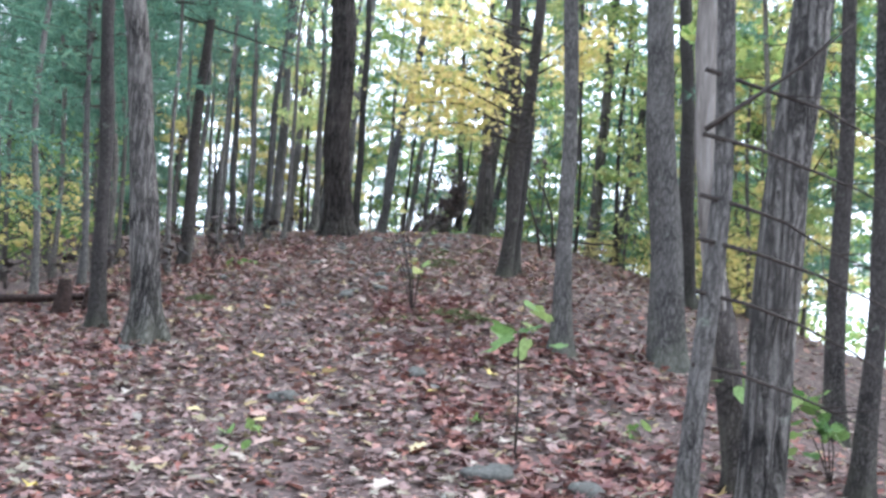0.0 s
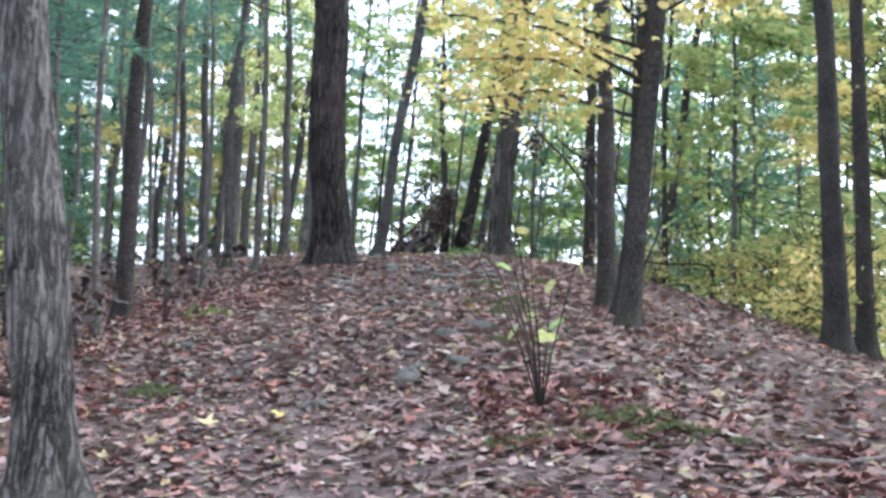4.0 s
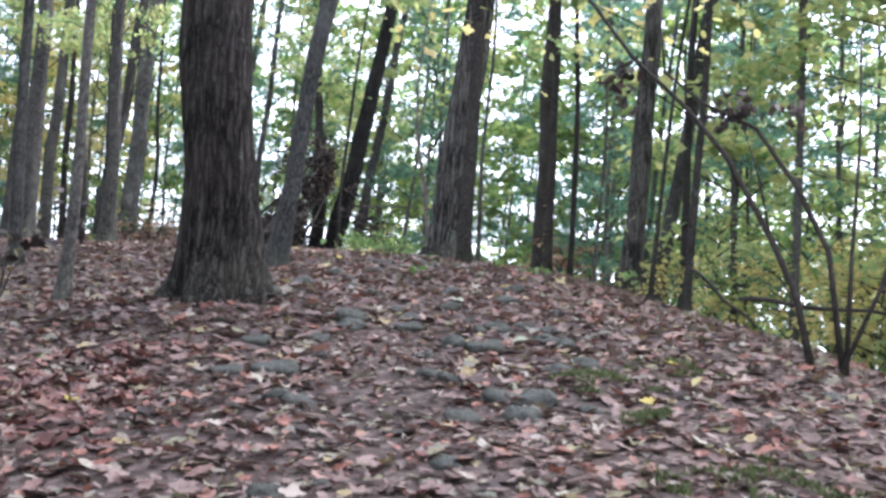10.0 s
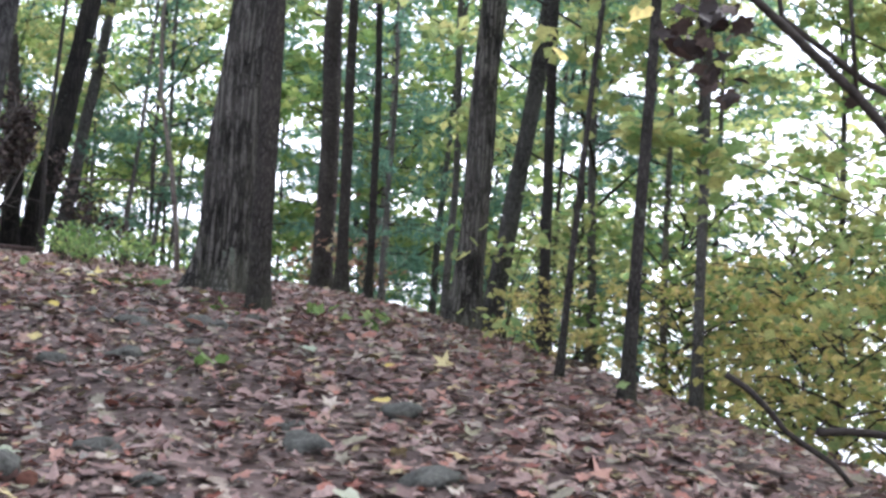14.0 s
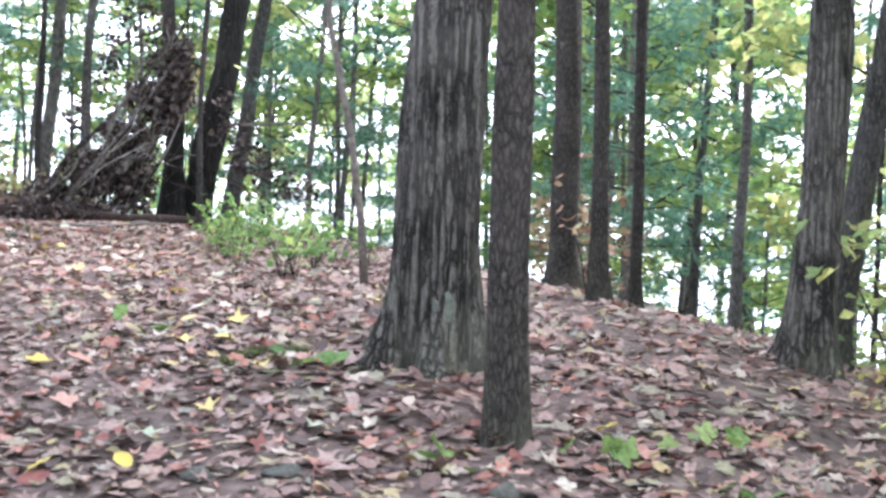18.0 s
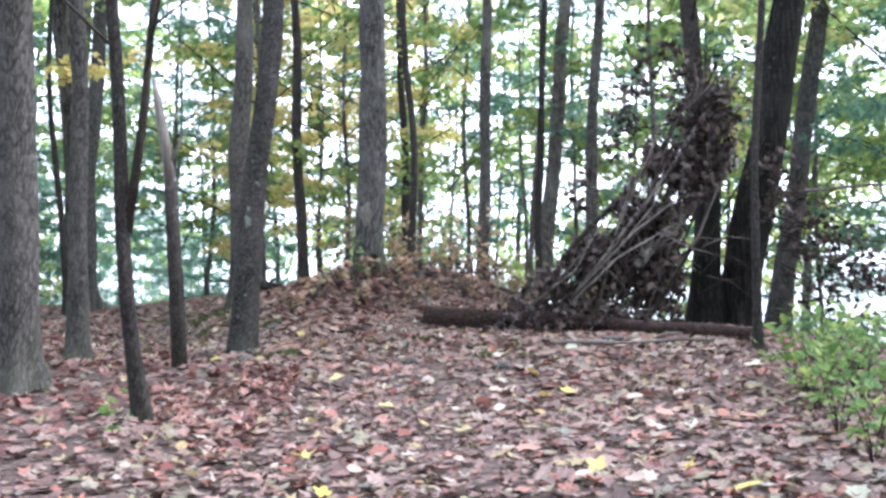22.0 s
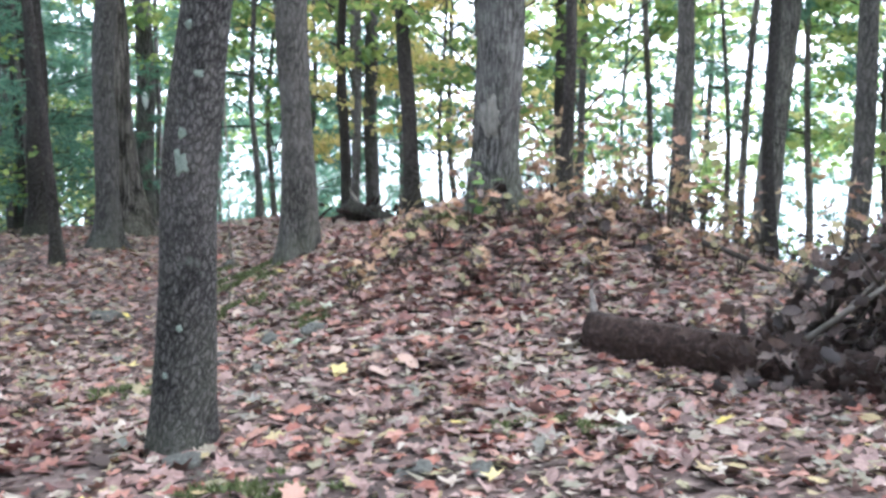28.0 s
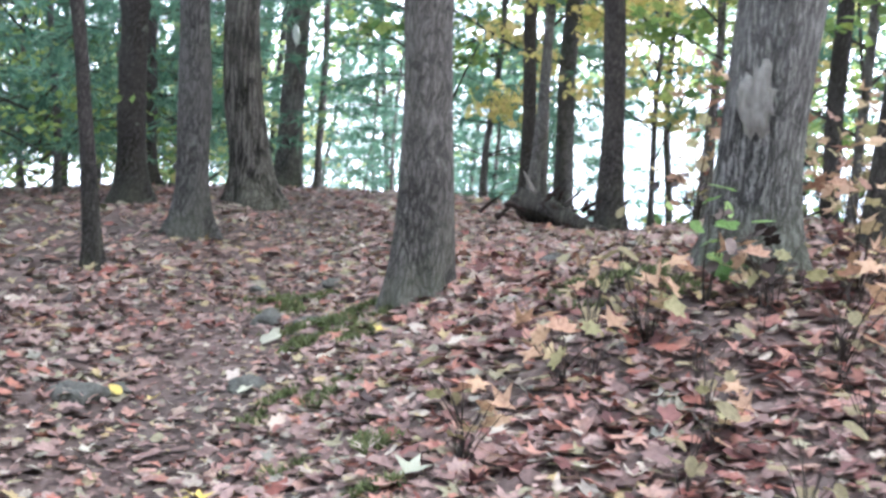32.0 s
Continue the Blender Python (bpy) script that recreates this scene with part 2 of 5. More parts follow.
PALE_LITTER = leaf_material("pale fallen leaf", [(0, (0.440, 0.370, 0.317)), (0.4, (0.370, 0.176, 0.132)), (0.7, (0.484, 0.422, 0.352)), (1, (0.264, 0.317, 0.220))], 0.2, "object")
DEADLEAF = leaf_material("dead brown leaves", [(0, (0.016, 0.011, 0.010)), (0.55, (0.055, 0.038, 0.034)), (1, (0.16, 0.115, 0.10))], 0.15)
# pine and green lifted, lime less saturated: haze put into the leaf colours
PINE = leaf_material("white pine needles", [(0, (0.07, 0.16, 0.115)), (0.5, (0.135, 0.26, 0.18)), (1, (0.22, 0.35, 0.225))], 0.6, "island", 0.55, False)
GREEN = leaf_material("green leaves", [(0, (0.12, 0.21, 0.07)), (0.5, (0.23, 0.34, 0.11)), (1, (0.41, 0.46, 0.15))], 0.68)
LIME = leaf_material("yellow-green leaves", [(0, (0.22, 0.36, 0.15)), (0.5, (0.42, 0.49, 0.20)), (1, (0.62, 0.58, 0.24))], 0.72)
YELLOW = leaf_material("yellow leaves", [(0, (0.46, 0.47, 0.16)), (0.5, (0.68, 0.59, 0.22)), (1, (0.76, 0.61, 0.28))], 0.66)
ORANGE = leaf_material("russet leaves", [(0, (0.17, 0.10, 0.075)), (0.25, (0.34, 0.17, 0.12)), (0.5, (0.41, 0.26, 0.17)), (0.75, (0.42, 0.33, 0.19)), (1, (0.29, 0.28, 0.14))], 0.35)
DULL = leaf_material("dull olive leaves", [(0, (0.12, 0.115, 0.06)), (0.5, (0.22, 0.19, 0.105)), (1, (0.32, 0.25, 0.16))], 0.4)
FRESH = leaf_material("fresh green leaves", [(0, (0.07, 0.15, 0.04)), (0.5, (0.15, 0.25, 0.075)), (1, (0.27, 0.34, 0.12))], 0.4)


def water_material():
    m, t, b = nodes_of("lake water")
    b.inputs["Base Color"].default_value = (0.03, 0.04, 0.04, 1)
    b.inputs["Roughness"].default_value = 0.08
    b.inputs["IOR"].default_value = 1.33
    bump(t, b, noise_tex(t, coords(t, (1, 1, 1)), 1.6, 3), 0.25, 0.1)
    return m


WATER = water_material()


# ---------------------------------------------------------------- mesh helpers
def mesh_of(name, verts, faces, material, smooth=False):
    me = bpy.data.meshes.new(name)
    me.from_pydata([tuple(v) for v in verts], [], [tuple(f) for f in faces])
    me.materials.append(material)
    if smooth:
        me.polygons.foreach_set("use_smooth", [True] * len(me.polygons))
    me.update()
    return me


def arrays(name, verts, tris, material):
    """A triangle mesh from numpy arrays, quickly."""
    me = bpy.data.meshes.new(name)
    verts = np.ascontiguousarray(verts, dtype=np.float32).reshape(-1, 3)
    tris = np.ascontiguousarray(tris, dtype=np.int32).reshape(-1, 3)
    me.vertices.add(len(verts))
    me.vertices.foreach_set("co", verts.ravel())
    me.loops.add(tris.size)
    me.loops.foreach_set("vertex_index", tris.ravel())
    me.polygons.add(len(tris))
    me.polygons.foreach_set("loop_start", np.arange(0, tris.size, 3, dtype=np.int32))
    me.materials.append(material)
    me.update()
    me.validate()
    return me


def child(name, me, parent, label="", m=None):
    ob = new(name, me)
    ob.parent = parent
    if m is not None:
        ob.matrix_basis = m
    if label:
        ob["label"] = label
    return ob


def thing(name, m, label, category, group="", kind=""):
    ob = new(name)
    ob.empty_display_size = 0.2
    ob.matrix_basis = m
    return tagged(ob, label, category, group, kind)


rng = np.random.default_rng(7)


def tube(points, radii, sides=7, rough=0.0, ridges=0, seed=0, cap=True):
    """Verts and faces of a bent, tapering round limb, with uneven sides."""
    pts = [Vector(p) for p in points]
    verts, faces = [], []
    side = None
    for i, (p, r) in enumerate(zip(pts, radii)):
        d = (pts[min(i + 1, len(pts) - 1)] - pts[max(i - 1, 0)]).normalized()
        side = (Vector((1, 0, 0)) if abs(d.x) < 0.8 else Vector((0, 1, 0))) if side is None else side
        side = (side - d * side.dot(d)).normalized()
        up = d.cross(side)
        for k in range(sides):
            a = 2 * math.pi * k / sides
            q = 1.0
            if rough:
                q += rough * noise.noise((math.cos(a) * 1.3 + seed, math.sin(a) * 1.3, p.z * 1.1 + seed))
            if ridges:
                q += 0.05 * math.sin(a * ridges + 2.2 * noise.noise((math.cos(a), math.sin(a), p.z * 1.6 + seed)))
            verts.append(p + (side * math.cos(a) + up * math.sin(a)) * r * q)
    n = len(pts)
    for i in range(n - 1):
        for k in range(sides):
            k2 = (k + 1) % sides
            faces.append((i * sides + k, i * sides + k2, (i + 1) * sides + k2, (i + 1) * sides + k))
    if cap:
        faces.append(tuple(range(sides))[::-1])
        faces.append(tuple((n - 1) * sides + k for k in range(sides)))
    return verts, faces


def joined(pieces):
    verts, faces = [], []
    for v, f in pieces:
        o = len(verts)
        verts += v
        faces += [tuple(i + o for i in q) for q in f]
    return verts, faces


# ---------------------------------------------------------------- the lie of the land
PROFILE = ((-30, -1.9), (-6, -0.35), (0, 0.0), (4, 0.28), (8, 0.78), (11, 1.28), (14, 1.8), (16, 2.22), (18.5, 2.55), (21, 2.93), (24, 3.36),
           (28, 3.76), (31, 3.93), (35, 4.0), (39, 4.12), (43, 4.15), (48, 4.28), (53, 4.05), (58, 3.4), (66, 2.0), (80, -0.2), (100, -2.5))
def profile(y):
    p=PROFILE
    if y<=p[0][0]: return p[0][1]
    if y>=p[-1][0]: return p[-1][1]
    i=0
    while p[i+1][0]<y: i+=1
    a,b=p[max(i-1,0)],p[min(i+2,len(p)-1)]
    (y0,z0),(y1,z1)=p[i],p[i+1]
    m0=(z1-a[1])/(y1-a[0]);m1=(b[1]-z0)/(b[0]-y0)
    h=y1-y0;u=(y-y0)/h
    return (2*u**3-3*u*u+1)*z0+(u**3-2*u*u+u)*h*m0+(3*u*u-2*u**3)*z1+(u**3-u*u)*h*m1
def soft(v,w): return w*math.log1p(math.exp(max(min(v/w,40),-40)))
def step(a,b,v):
    u=min(max((v-a)/(b-a),0),1); return u*u*(3-2*u)
def crest(y): return 0.4*step(2,10,y)+0.2*step(16,27,y)-3.2*step(32,46,y)
def trail(y):
    """The line of the worn trail."""
    return -0.2 - 1.9 * step(0, 16, y) + 1.5 * step(17, 25, y) - 1.4 * step(26, 38, y) - 3.9 * step(36.5, 42.5, y) - 5.2 * step(40.5, 54, y)


def ground(x,y):
    d=x-crest(y); z=profile(y)
    right=1.25+0.95*step(26,33,y)+1.4*step(33,44,y)
    left=0.8+5.0*step(26,36,y)
    z-=0.30*soft(d-right,0.7)*(1-0.25*step(33,44,y))
    z-=(0.09*soft(-d-left,0.6)+0.13*soft(-d-left-3.6,1.0))*(1-0.75*step(30,42,y))
    # bank beside the trail near the far end
    z+=0.62*math.exp(-((x+3.9)/1.9)**2-((y-45.0)/2.6)**2)
    z-=0.13*math.exp(-((x+5.9)/1.3)**2-((y-42.0)/3.0)**2)
    z+=0.16*math.exp(-((x+2.1)/1.3)**2-((y-23.3)/1.3)**2)
    z-=0.2*step(39.6,42.4,y)*(1-step(49,54,y))*math.exp(-((x-trail(y))/1.0)**2)
    # the land falls away to the lake behind the bank and the shelter
    z-=0.42*soft((x-0.5)*0.77+(y-41.3)*0.64-0.35,0.5)
    low=-3.2
    return low+soft(z-low,0.8) 


def spaced(dense, reach):
    a = list(dense)
    s = dense[1] - dense[0]
    lo, hi = [], []
    v, d = dense[0], s
    while v > -reach:
        d *= 1.22
        v -= d
        lo.append(v)
    v, d = dense[-1], s
    while v < reach:
        d *= 1.22
        v += d
        hi.append(v)
    return np.array(lo[::-1] + a + hi)


def make_ground():
    xs, ys = spaced(np.arange(-8, 8.01, 0.16), 2500), spaced(np.arange(-2, 52.01, 0.2), 2500)
    verts, faces = [], []
    for y in ys:
        for x in xs:
            z = ground(x, y)
            if abs(x) < 40 and -30 < y < 100:
                z += 0.035 * noise.noise((x * 0.9, y * 0.9, 0.3)) + 0.02 * noise.noise((x * 2.7, y * 2.7, 4.1))
            verts.append((x, y, z))
    w = len(xs)
    for j in range(len(ys) - 1):
        for i in range(w - 1):
            faces.append((j * w + i, j * w + i + 1, (j + 1) * w + i + 1, (j + 1) * w + i))
    ob = new("ground", mesh_of("ground", verts, faces, DUFF, True))
    return tagged(ob, "woodland ridge of brown soil under fallen leaves", "ground", kind="structure")


def land(x, y):
    return ground(x, y) + 0.035 * noise.noise((x * 0.9, y * 0.9, 0.3)) + 0.02 * noise.noise((x * 2.7, y * 2.7, 4.1))


GROUND = make_ground()
lake = new("water", mesh_of("water", [(-2400, -2400, -2.6), (2400, -2400, -2.6), (2400, 2400, -2.6), (-2400, 2400, -2.6)], [(0, 1, 2, 3)], WATER))
tagged(lake, "pale still lake water beyond the trees", "lake", kind="structure")


# ---------------------------------------------------------------- leaves
def leaf_outline(kind):
    """A fan of a lobed leaf, about 1 long, lightly cupped."""
    out = [(0, 0, 0)]
    n = (14, 10, 8, 12, 6, 6)[kind]
    for k in range(n):
        a = 2 * math.pi * (k + 0.5) / n
        if kind == 0:                       # oak: many rounded lobes on a long blade
            r, sx = (0.6 if k % 2 else 0.42), 0.66
        elif kind == 1:                     # maple: five points
            r, sx = (0.62 if k % 2 else 0.29), 1.0
        elif kind in (2, 5):                # plain oval
            r, sx = 0.5, 0.62
        else:                               # torn, half-rolled oak leaf
            r, sx = (0.56 if k % 3 else 0.36), 0.74
        if kind == 1 and math.sin(a) < -0.8:
            r *= 0.7
        x, y = r * math.cos(a) * sx, r * math.sin(a)
        out.append((x, y, 0.8 * (x * x) + 0.35 * y * abs(y) * (1 if kind % 2 else -1)))
    tris = [(0, 1 + k, 1 + (k + 1) % n) for k in range(n)]
    return np.array(out), np.array(tris)


LEAVES = [leaf_outline(k) for k in range(6)]


def scatter(name, places, sizes, material, tilt=0.45, shapes=(0, 1, 2, 3), curl=(-1.4, 2.4)):
    """One mesh of many leaves, each with its own turn, tilt, cup and size."""
    vs, ts, at = [], [], 0
    n = len(places)
    pick = rng.integers(0, len(shapes), n)
    for s, shape in enumerate(shapes):
        idx = np.nonzero(pick == s)[0]
        if not len(idx):
            continue
        lv, lt = LEAVES[shape]
        m = len(idx)
        a = rng.uniform(0, 2 * np.pi, m)
        tx, ty = rng.normal(0, tilt, m), rng.normal(0, tilt, m)
        cup = rng.uniform(curl[0], curl[1], m)
        v = np.repeat(lv[None], m, 0).copy()
        v[:, :, 2] *= cup[:, None]
        v *= sizes[idx][:, None, None]
        ca, sa = np.cos(a)[:, None], np.sin(a)[:, None]
        x, y, z = v[:, :, 0], v[:, :, 1], v[:, :, 2]
        y, z = y * np.cos(tx)[:, None] - z * np.sin(tx)[:, None], y * np.sin(tx)[:, None] + z * np.cos(tx)[:, None]
        x, z = x * np.cos(ty)[:, None] + z * np.sin(ty)[:, None], -x * np.sin(ty)[:, None] + z * np.cos(ty)[:, None]
        x, y = x * ca - y * sa, x * sa + y * ca
        v = np.stack([x, y, z], 2) + places[idx][:, None, :]
        vs.append(v.reshape(-1, 3))
        ts.append((lt[None] + (np.arange(m) * len(lv))[:, None, None] + at).reshape(-1, 3))
        at += m * len(lv)
    return arrays(name, np.concatenate(vs), np.concatenate(ts), material)


def litter(count, near, far, y0, y1, lo, hi, wide):
    places, sizes = [], []
    for _ in range(count):
        y = rng.uniform(y0, y1)
        x = rng.uniform(near, far) - 2.5 * step(36, 44, y) + (0.8 * step(16, 26, y) if not wide else 0)
        if wide and abs(x + 1.6) < 6.0:
            continue
        worn = math.exp(-((x - trail(y)) / 0.58) ** 2) * (0.7 + 0.6 * noise.noise((x * 0.8, y * 0.8, 2.2)))
        if rng.random() < worn * 0.88:
            continue
        places.append((x, y, land(x, y) + rng.uniform(0.006, 0.034)))
        sizes.append(lo + (hi - lo) * rng.random() ** 1.8)
    return np.array(places), np.array(sizes)


for nm, args in (("leaf_litter", (9000, -13.0, -6.6, 40.0, 57.0, 0.07, 0.14, False)), ("leaf_litter", (66000, -7.2, 4.4, 2.5, 50.0, 0.05, 0.125, False)), ("leaf_litter", (50000, -4.6, 1.4, 3.0, 47.0, 0.045, 0.12, False)), ("leaf_litter", (20000, -6.6, 0.2, 39.0, 50.0, 0.05, 0.11, False)), ("leaf_litter", (13000, -13.0, 9.0, 2.0, 56.0, 0.10, 0.19, True))):
    p, s = litter(*args)
    tagged(new(nm, scatter(nm, p, s, LITTER, 0.24, (4, 5) if args[-1] else (0, 1, 2, 3, 0, 1), (-0.8, 1.5))), "brown, tan and russet fallen oak and maple leaves", "leaf litter", kind="stuff")


def drift(count, y0, y1, side, lo, hi):
    places, sizes = [], []
    while len(places) < count:
        y = rng.uniform(y0, y1)
        x = trail(y) + side * (1.2 + abs(rng.normal(0, 1.5)))
        if noise.noise((x * 0.7, y * 0.7, 6.1)) < -0.15:
            continue
        places.append((x, y, land(x, y) + rng.uniform(0.012, 0.04)))
        sizes.append(lo + (hi - lo) * rng.random())
    return np.array(places), np.array(sizes)


for args in ((3200, 4, 22, -1, 0.06, 0.12), (2600, 5, 15, 1, 0.06, 0.13), (700, 39, 47, 1, 0.08, 0.14), (900, 34, 42, -1, 0.07, 0.13)):
    p, z = drift(*args)
    tagged(new("leaf_drift", scatter("leaf_drift", p, z, RED_LITTER, 0.3, (0, 1, 3), (-0.8, 1.8))), "drift of red-brown oak leaves beside the trail", "leaf litter", kind="stuff")


# crumbled leaf bits on the worn trail
yy = rng.uniform(3, 54, 34000)
bits = np.array([(trail(y) + dx, y, 0.0) for y, dx in zip(yy, rng.normal(0, 0.75, len(yy)))])
for b in bits:
    b[2] = land(float(b[0]), float(b[1])) + 0.012
tagged(new("leaf_crumbs", scatter("leaf_crumbs", bits, rng.uniform(0.018, 0.06, len(bits)), LITTER, 0.22, (4, 5))), "crumbled leaf bits and twigs on the worn trail", "leaf litter", kind="stuff")


# ---------------------------------------------------------------- crowns and trees
def sprays(points, dirs, per, length, width, droop=0.15):
    """Needle sprays: thin triangles that fan out from each point."""
    n = len(points)
    d = np.repeat(dirs, per, 0) + rng.normal(0, 0.75, (n * per, 3))
    d[:, 2] -= droop
    d /= np.linalg.norm(d, axis=1)[:, None] + 1e-6
    side = np.cross(d, rng.normal(0, 1, (n * per, 3)))
    side /= np.linalg.norm(side, axis=1)[:, None] + 1e-6
    o = np.repeat(points, per, 0)
    ln = rng.uniform(0.6, 1.2, (n * per, 1)) * length
    v = np.stack([o - side * width * 0.5, o + side * width * 0.5, o + d * ln], 1).reshape(-1, 3)
    return v, np.arange(n * per * 3).reshape(-1, 3)


def blades(points, size, flat=0.5):
    """Broad leaves: two bent triangles each."""
    n = len(points)
    nrm = rng.normal(0, 1, (n, 3))
    nrm[:, 2] = np.abs(nrm[:, 2]) + flat
    nrm /= np.linalg.norm(nrm, axis=1)[:, None]
    u = np.cross(nrm, rng.normal(0, 1, (n, 3)))
    u /= np.linalg.norm(u, axis=1)[:, None] + 1e-6
    w = np.cross(nrm, u)
    s = rng.uniform(0.6, 1.25, (n, 1)) * size
    a, b = points - u * s * 0.55, points + u * s * 0.55
    c = points + w * s * 0.42 + nrm * s * 0.14
    e = points - w * s * 0.42 + nrm * s * 0.14
    v = np.stack([a, c, b, e], 1).reshape(-1, 3)
    k = np.arange(n)[:, None] * 4
    t = np.concatenate([k + np.array([[0, 2, 1]]), k + np.array([[0, 3, 2]])], 1).reshape(-1, 3)
    return v, t


def pine_crown(h, spread, whorls, seed, gap=0.0):
    """Needle points on drooping whorled boughs, and the boughs."""
    r = random.Random(seed)
    pts, dirs, limbs = [], [], []
    for i in range(whorls):
        z = h * (i + 0.5) / whorls
        reach = spread * (1.0 - 0.75 * z / h) * r.uniform(0.75, 1.1)
        for k in range(r.randint(3, 5)):
            if r.random() < gap:
                continue
            a = r.uniform(0, 6.28)
            ln = reach * r.uniform(0.6, 1.1)
            tip = Vector((math.cos(a) * ln, math.sin(a) * ln, r.uniform(-0.25, 0.35)))
            base = Vector((0, 0, z))
            mid = base + tip * 0.5 + Vector((0, 0, 0.12))
            limbs.append(tube([base, mid, base + tip], [0.012, 0.008, 0.003], 3, cap=False))
            m = max(6, int(ln * 8.5))
            for j in range(m):
                u = 0.25 + 0.75 * (j + r.random()) / m
                sp = 0.32 * ln * (1.15 - u)
                off = r.uniform(-1, 1) * sp
                p = base + tip * u + Vector((-math.sin(a) * off, math.cos(a) * off, r.uniform(-0.06, 0.1)))
                pts.append(p)
                dirs.append((math.cos(a) * 0.7, math.sin(a) * 0.7, 0.1))
    v, t = sprays(np.array([tuple(p) for p in pts]), np.array(dirs), 8, 0.21, 0.03)
    return v, t, joined(limbs)


def leafy_crown(h, spread, boughs, per, size, seed, flat=0.5):
    r = random.Random(seed)
    pts, limbs = [], []
    for i in range(boughs):
        a = i * 2.4 + r.uniform(-0.5, 0.5)
        u = (i + r.random()) / boughs
        z0 = h * u * 0.8
        ln = spread * (0.45 + 0.75 * math.sin(math.pi * min(1, 0.25 + 0.75 * u))) * r.uniform(0.6, 1.05)
        tip = Vector((math.cos(a) * ln, math.sin(a) * ln, h * 0.22 * r.uniform(0.3, 1.2)))
        base = Vector((0, 0, z0))
        bend = base + tip * 0.5 + Vector((r.uniform(-0.2, 0.2), r.uniform(-0.2, 0.2), 0.15))
        limbs.append(tube([base, bend, base + tip], [0.015, 0.009, 0.003], 3, cap=False))
        for k in range(5):
            c = base + tip * r.uniform(0.4, 1.05)
            twig = c + Vector((r.gauss(0, 0.3), r.gauss(0, 0.3), r.gauss(0, 0.1)))
            if k < 2:
                limbs.append(tube([c, twig], [0.005, 0.002], 3, cap=False))
            for j in range(per // 5):
                pts.append(tuple(c.lerp(twig, r.random() * 1.2) + Vector((r.gauss(0, 0.12), r.gauss(0, 0.12), r.gauss(0, 0.045)))))
    v, t = blades(np.array(pts), size, flat)
    return v, t, joined(limbs)


CROWNS = {}


def crown_set(kind):
    """Three variants of the crown and boughs of a kind, each about 1 wide in its own metres."""
    if kind in CROWNS:
        return CROWNS[kind]
    got = []
    for s in range(3):
        if kind == "pine":
            v, t, limbs = pine_crown(9.0, 2.4, 21, 11 + s, 0.08)
            mat = PINE
        elif kind == "airy_pine":
            v, t, limbs = pine_crown(9.0, 2.2, 17, 21 + s, 0.32)
            mat = PINE
        elif kind == "young_pine":
            v, t, limbs = pine_crown(4.5, 1.6, 11, 31 + s)
            mat = PINE
        else:
            mat = {"green": GREEN, "lime": LIME, "yellow": YELLOW, "russet": ORANGE}[kind]
            v, t, limbs = leafy_crown(6.0, 2.4, 24, 170, 0.105, 51 + s + len(kind))
        got.append((arrays(kind + "_crown", v, t, mat), mesh_of(kind + "_boughs", *limbs, TWIG)))
    CROWNS[kind] = got
    return got


def trunk_mesh(dia, height, lean, bark, sides, step_z, flare, seed, ridges=0):
    pts, rad = [], []
    z = -0.25
    while z < height:
        u = max(z, 0) / height
        wob = 0.03 * dia / 0.3 * math.sin(z * 0.8 + seed) + 0.02 * math.sin(z * 1.9 + seed * 2) + (0.09 * math.sin(z * 0.62 + seed * 1.7) if dia < 0.16 else 0)
        pts.append((lean[0] * max(z, 0) + wob * min(1, max(z, 0) / 2), lean[1] * max(z, 0) + wob * 0.6 * min(1, max(z, 0) / 2), z))
        rad.append(dia / 2 * (1 - 0.72 * u) * (1 + flare * math.exp(-max(z, -0.05) / 0.26)))
        z += step_z * (0.45 if z < 0.8 else 1)
    v, f = tube(pts, rad, sides, 0.22, ridges, seed)
    # root spurs in the flare
    lobes = 4 + seed % 3
    for i, p in enumerate(v):
        if p.z < 0.5:
            a = math.atan2(p.y, p.x)
            k = 1 + 0.4 * flare * math.exp(-max(p.z, 0) / 0.18) * math.cos(lobes * a + seed)
            v[i] = Vector((p.x * k, p.y * k, p.z))
    return mesh_of("trunk", v, f, bark, True)


KINDS = {"shaded": (BARK_SHADED, "damp oak tree with bark darkened for shade"), "black": (BARK_BLACK, "dark furrowed oak tree rising from fallen leaves"), "plate": (BARK_PLATE, "grey-plated oak tree rising from fallen leaves"), "oak": (BARK_OAK, "furrowed brown oak tree rising from fallen leaves"), "dark": (BARK_DARK, "dark-barked pine tree rising from fallen leaves"),
         "far": (BARK_FAR_HAZE, "slim tree down the slope, bark paled for haze"), "grey": (BARK_GREY, "grey-barked maple tree rising from fallen leaves"), "pale": (BARK_PALE, "pale grey lichened tree rising from fallen leaves")}
count = [0]


def upright(y):
    """The common lean of the slope's trees."""
    return -0.05 + 0.085 * step(24, 44, y)


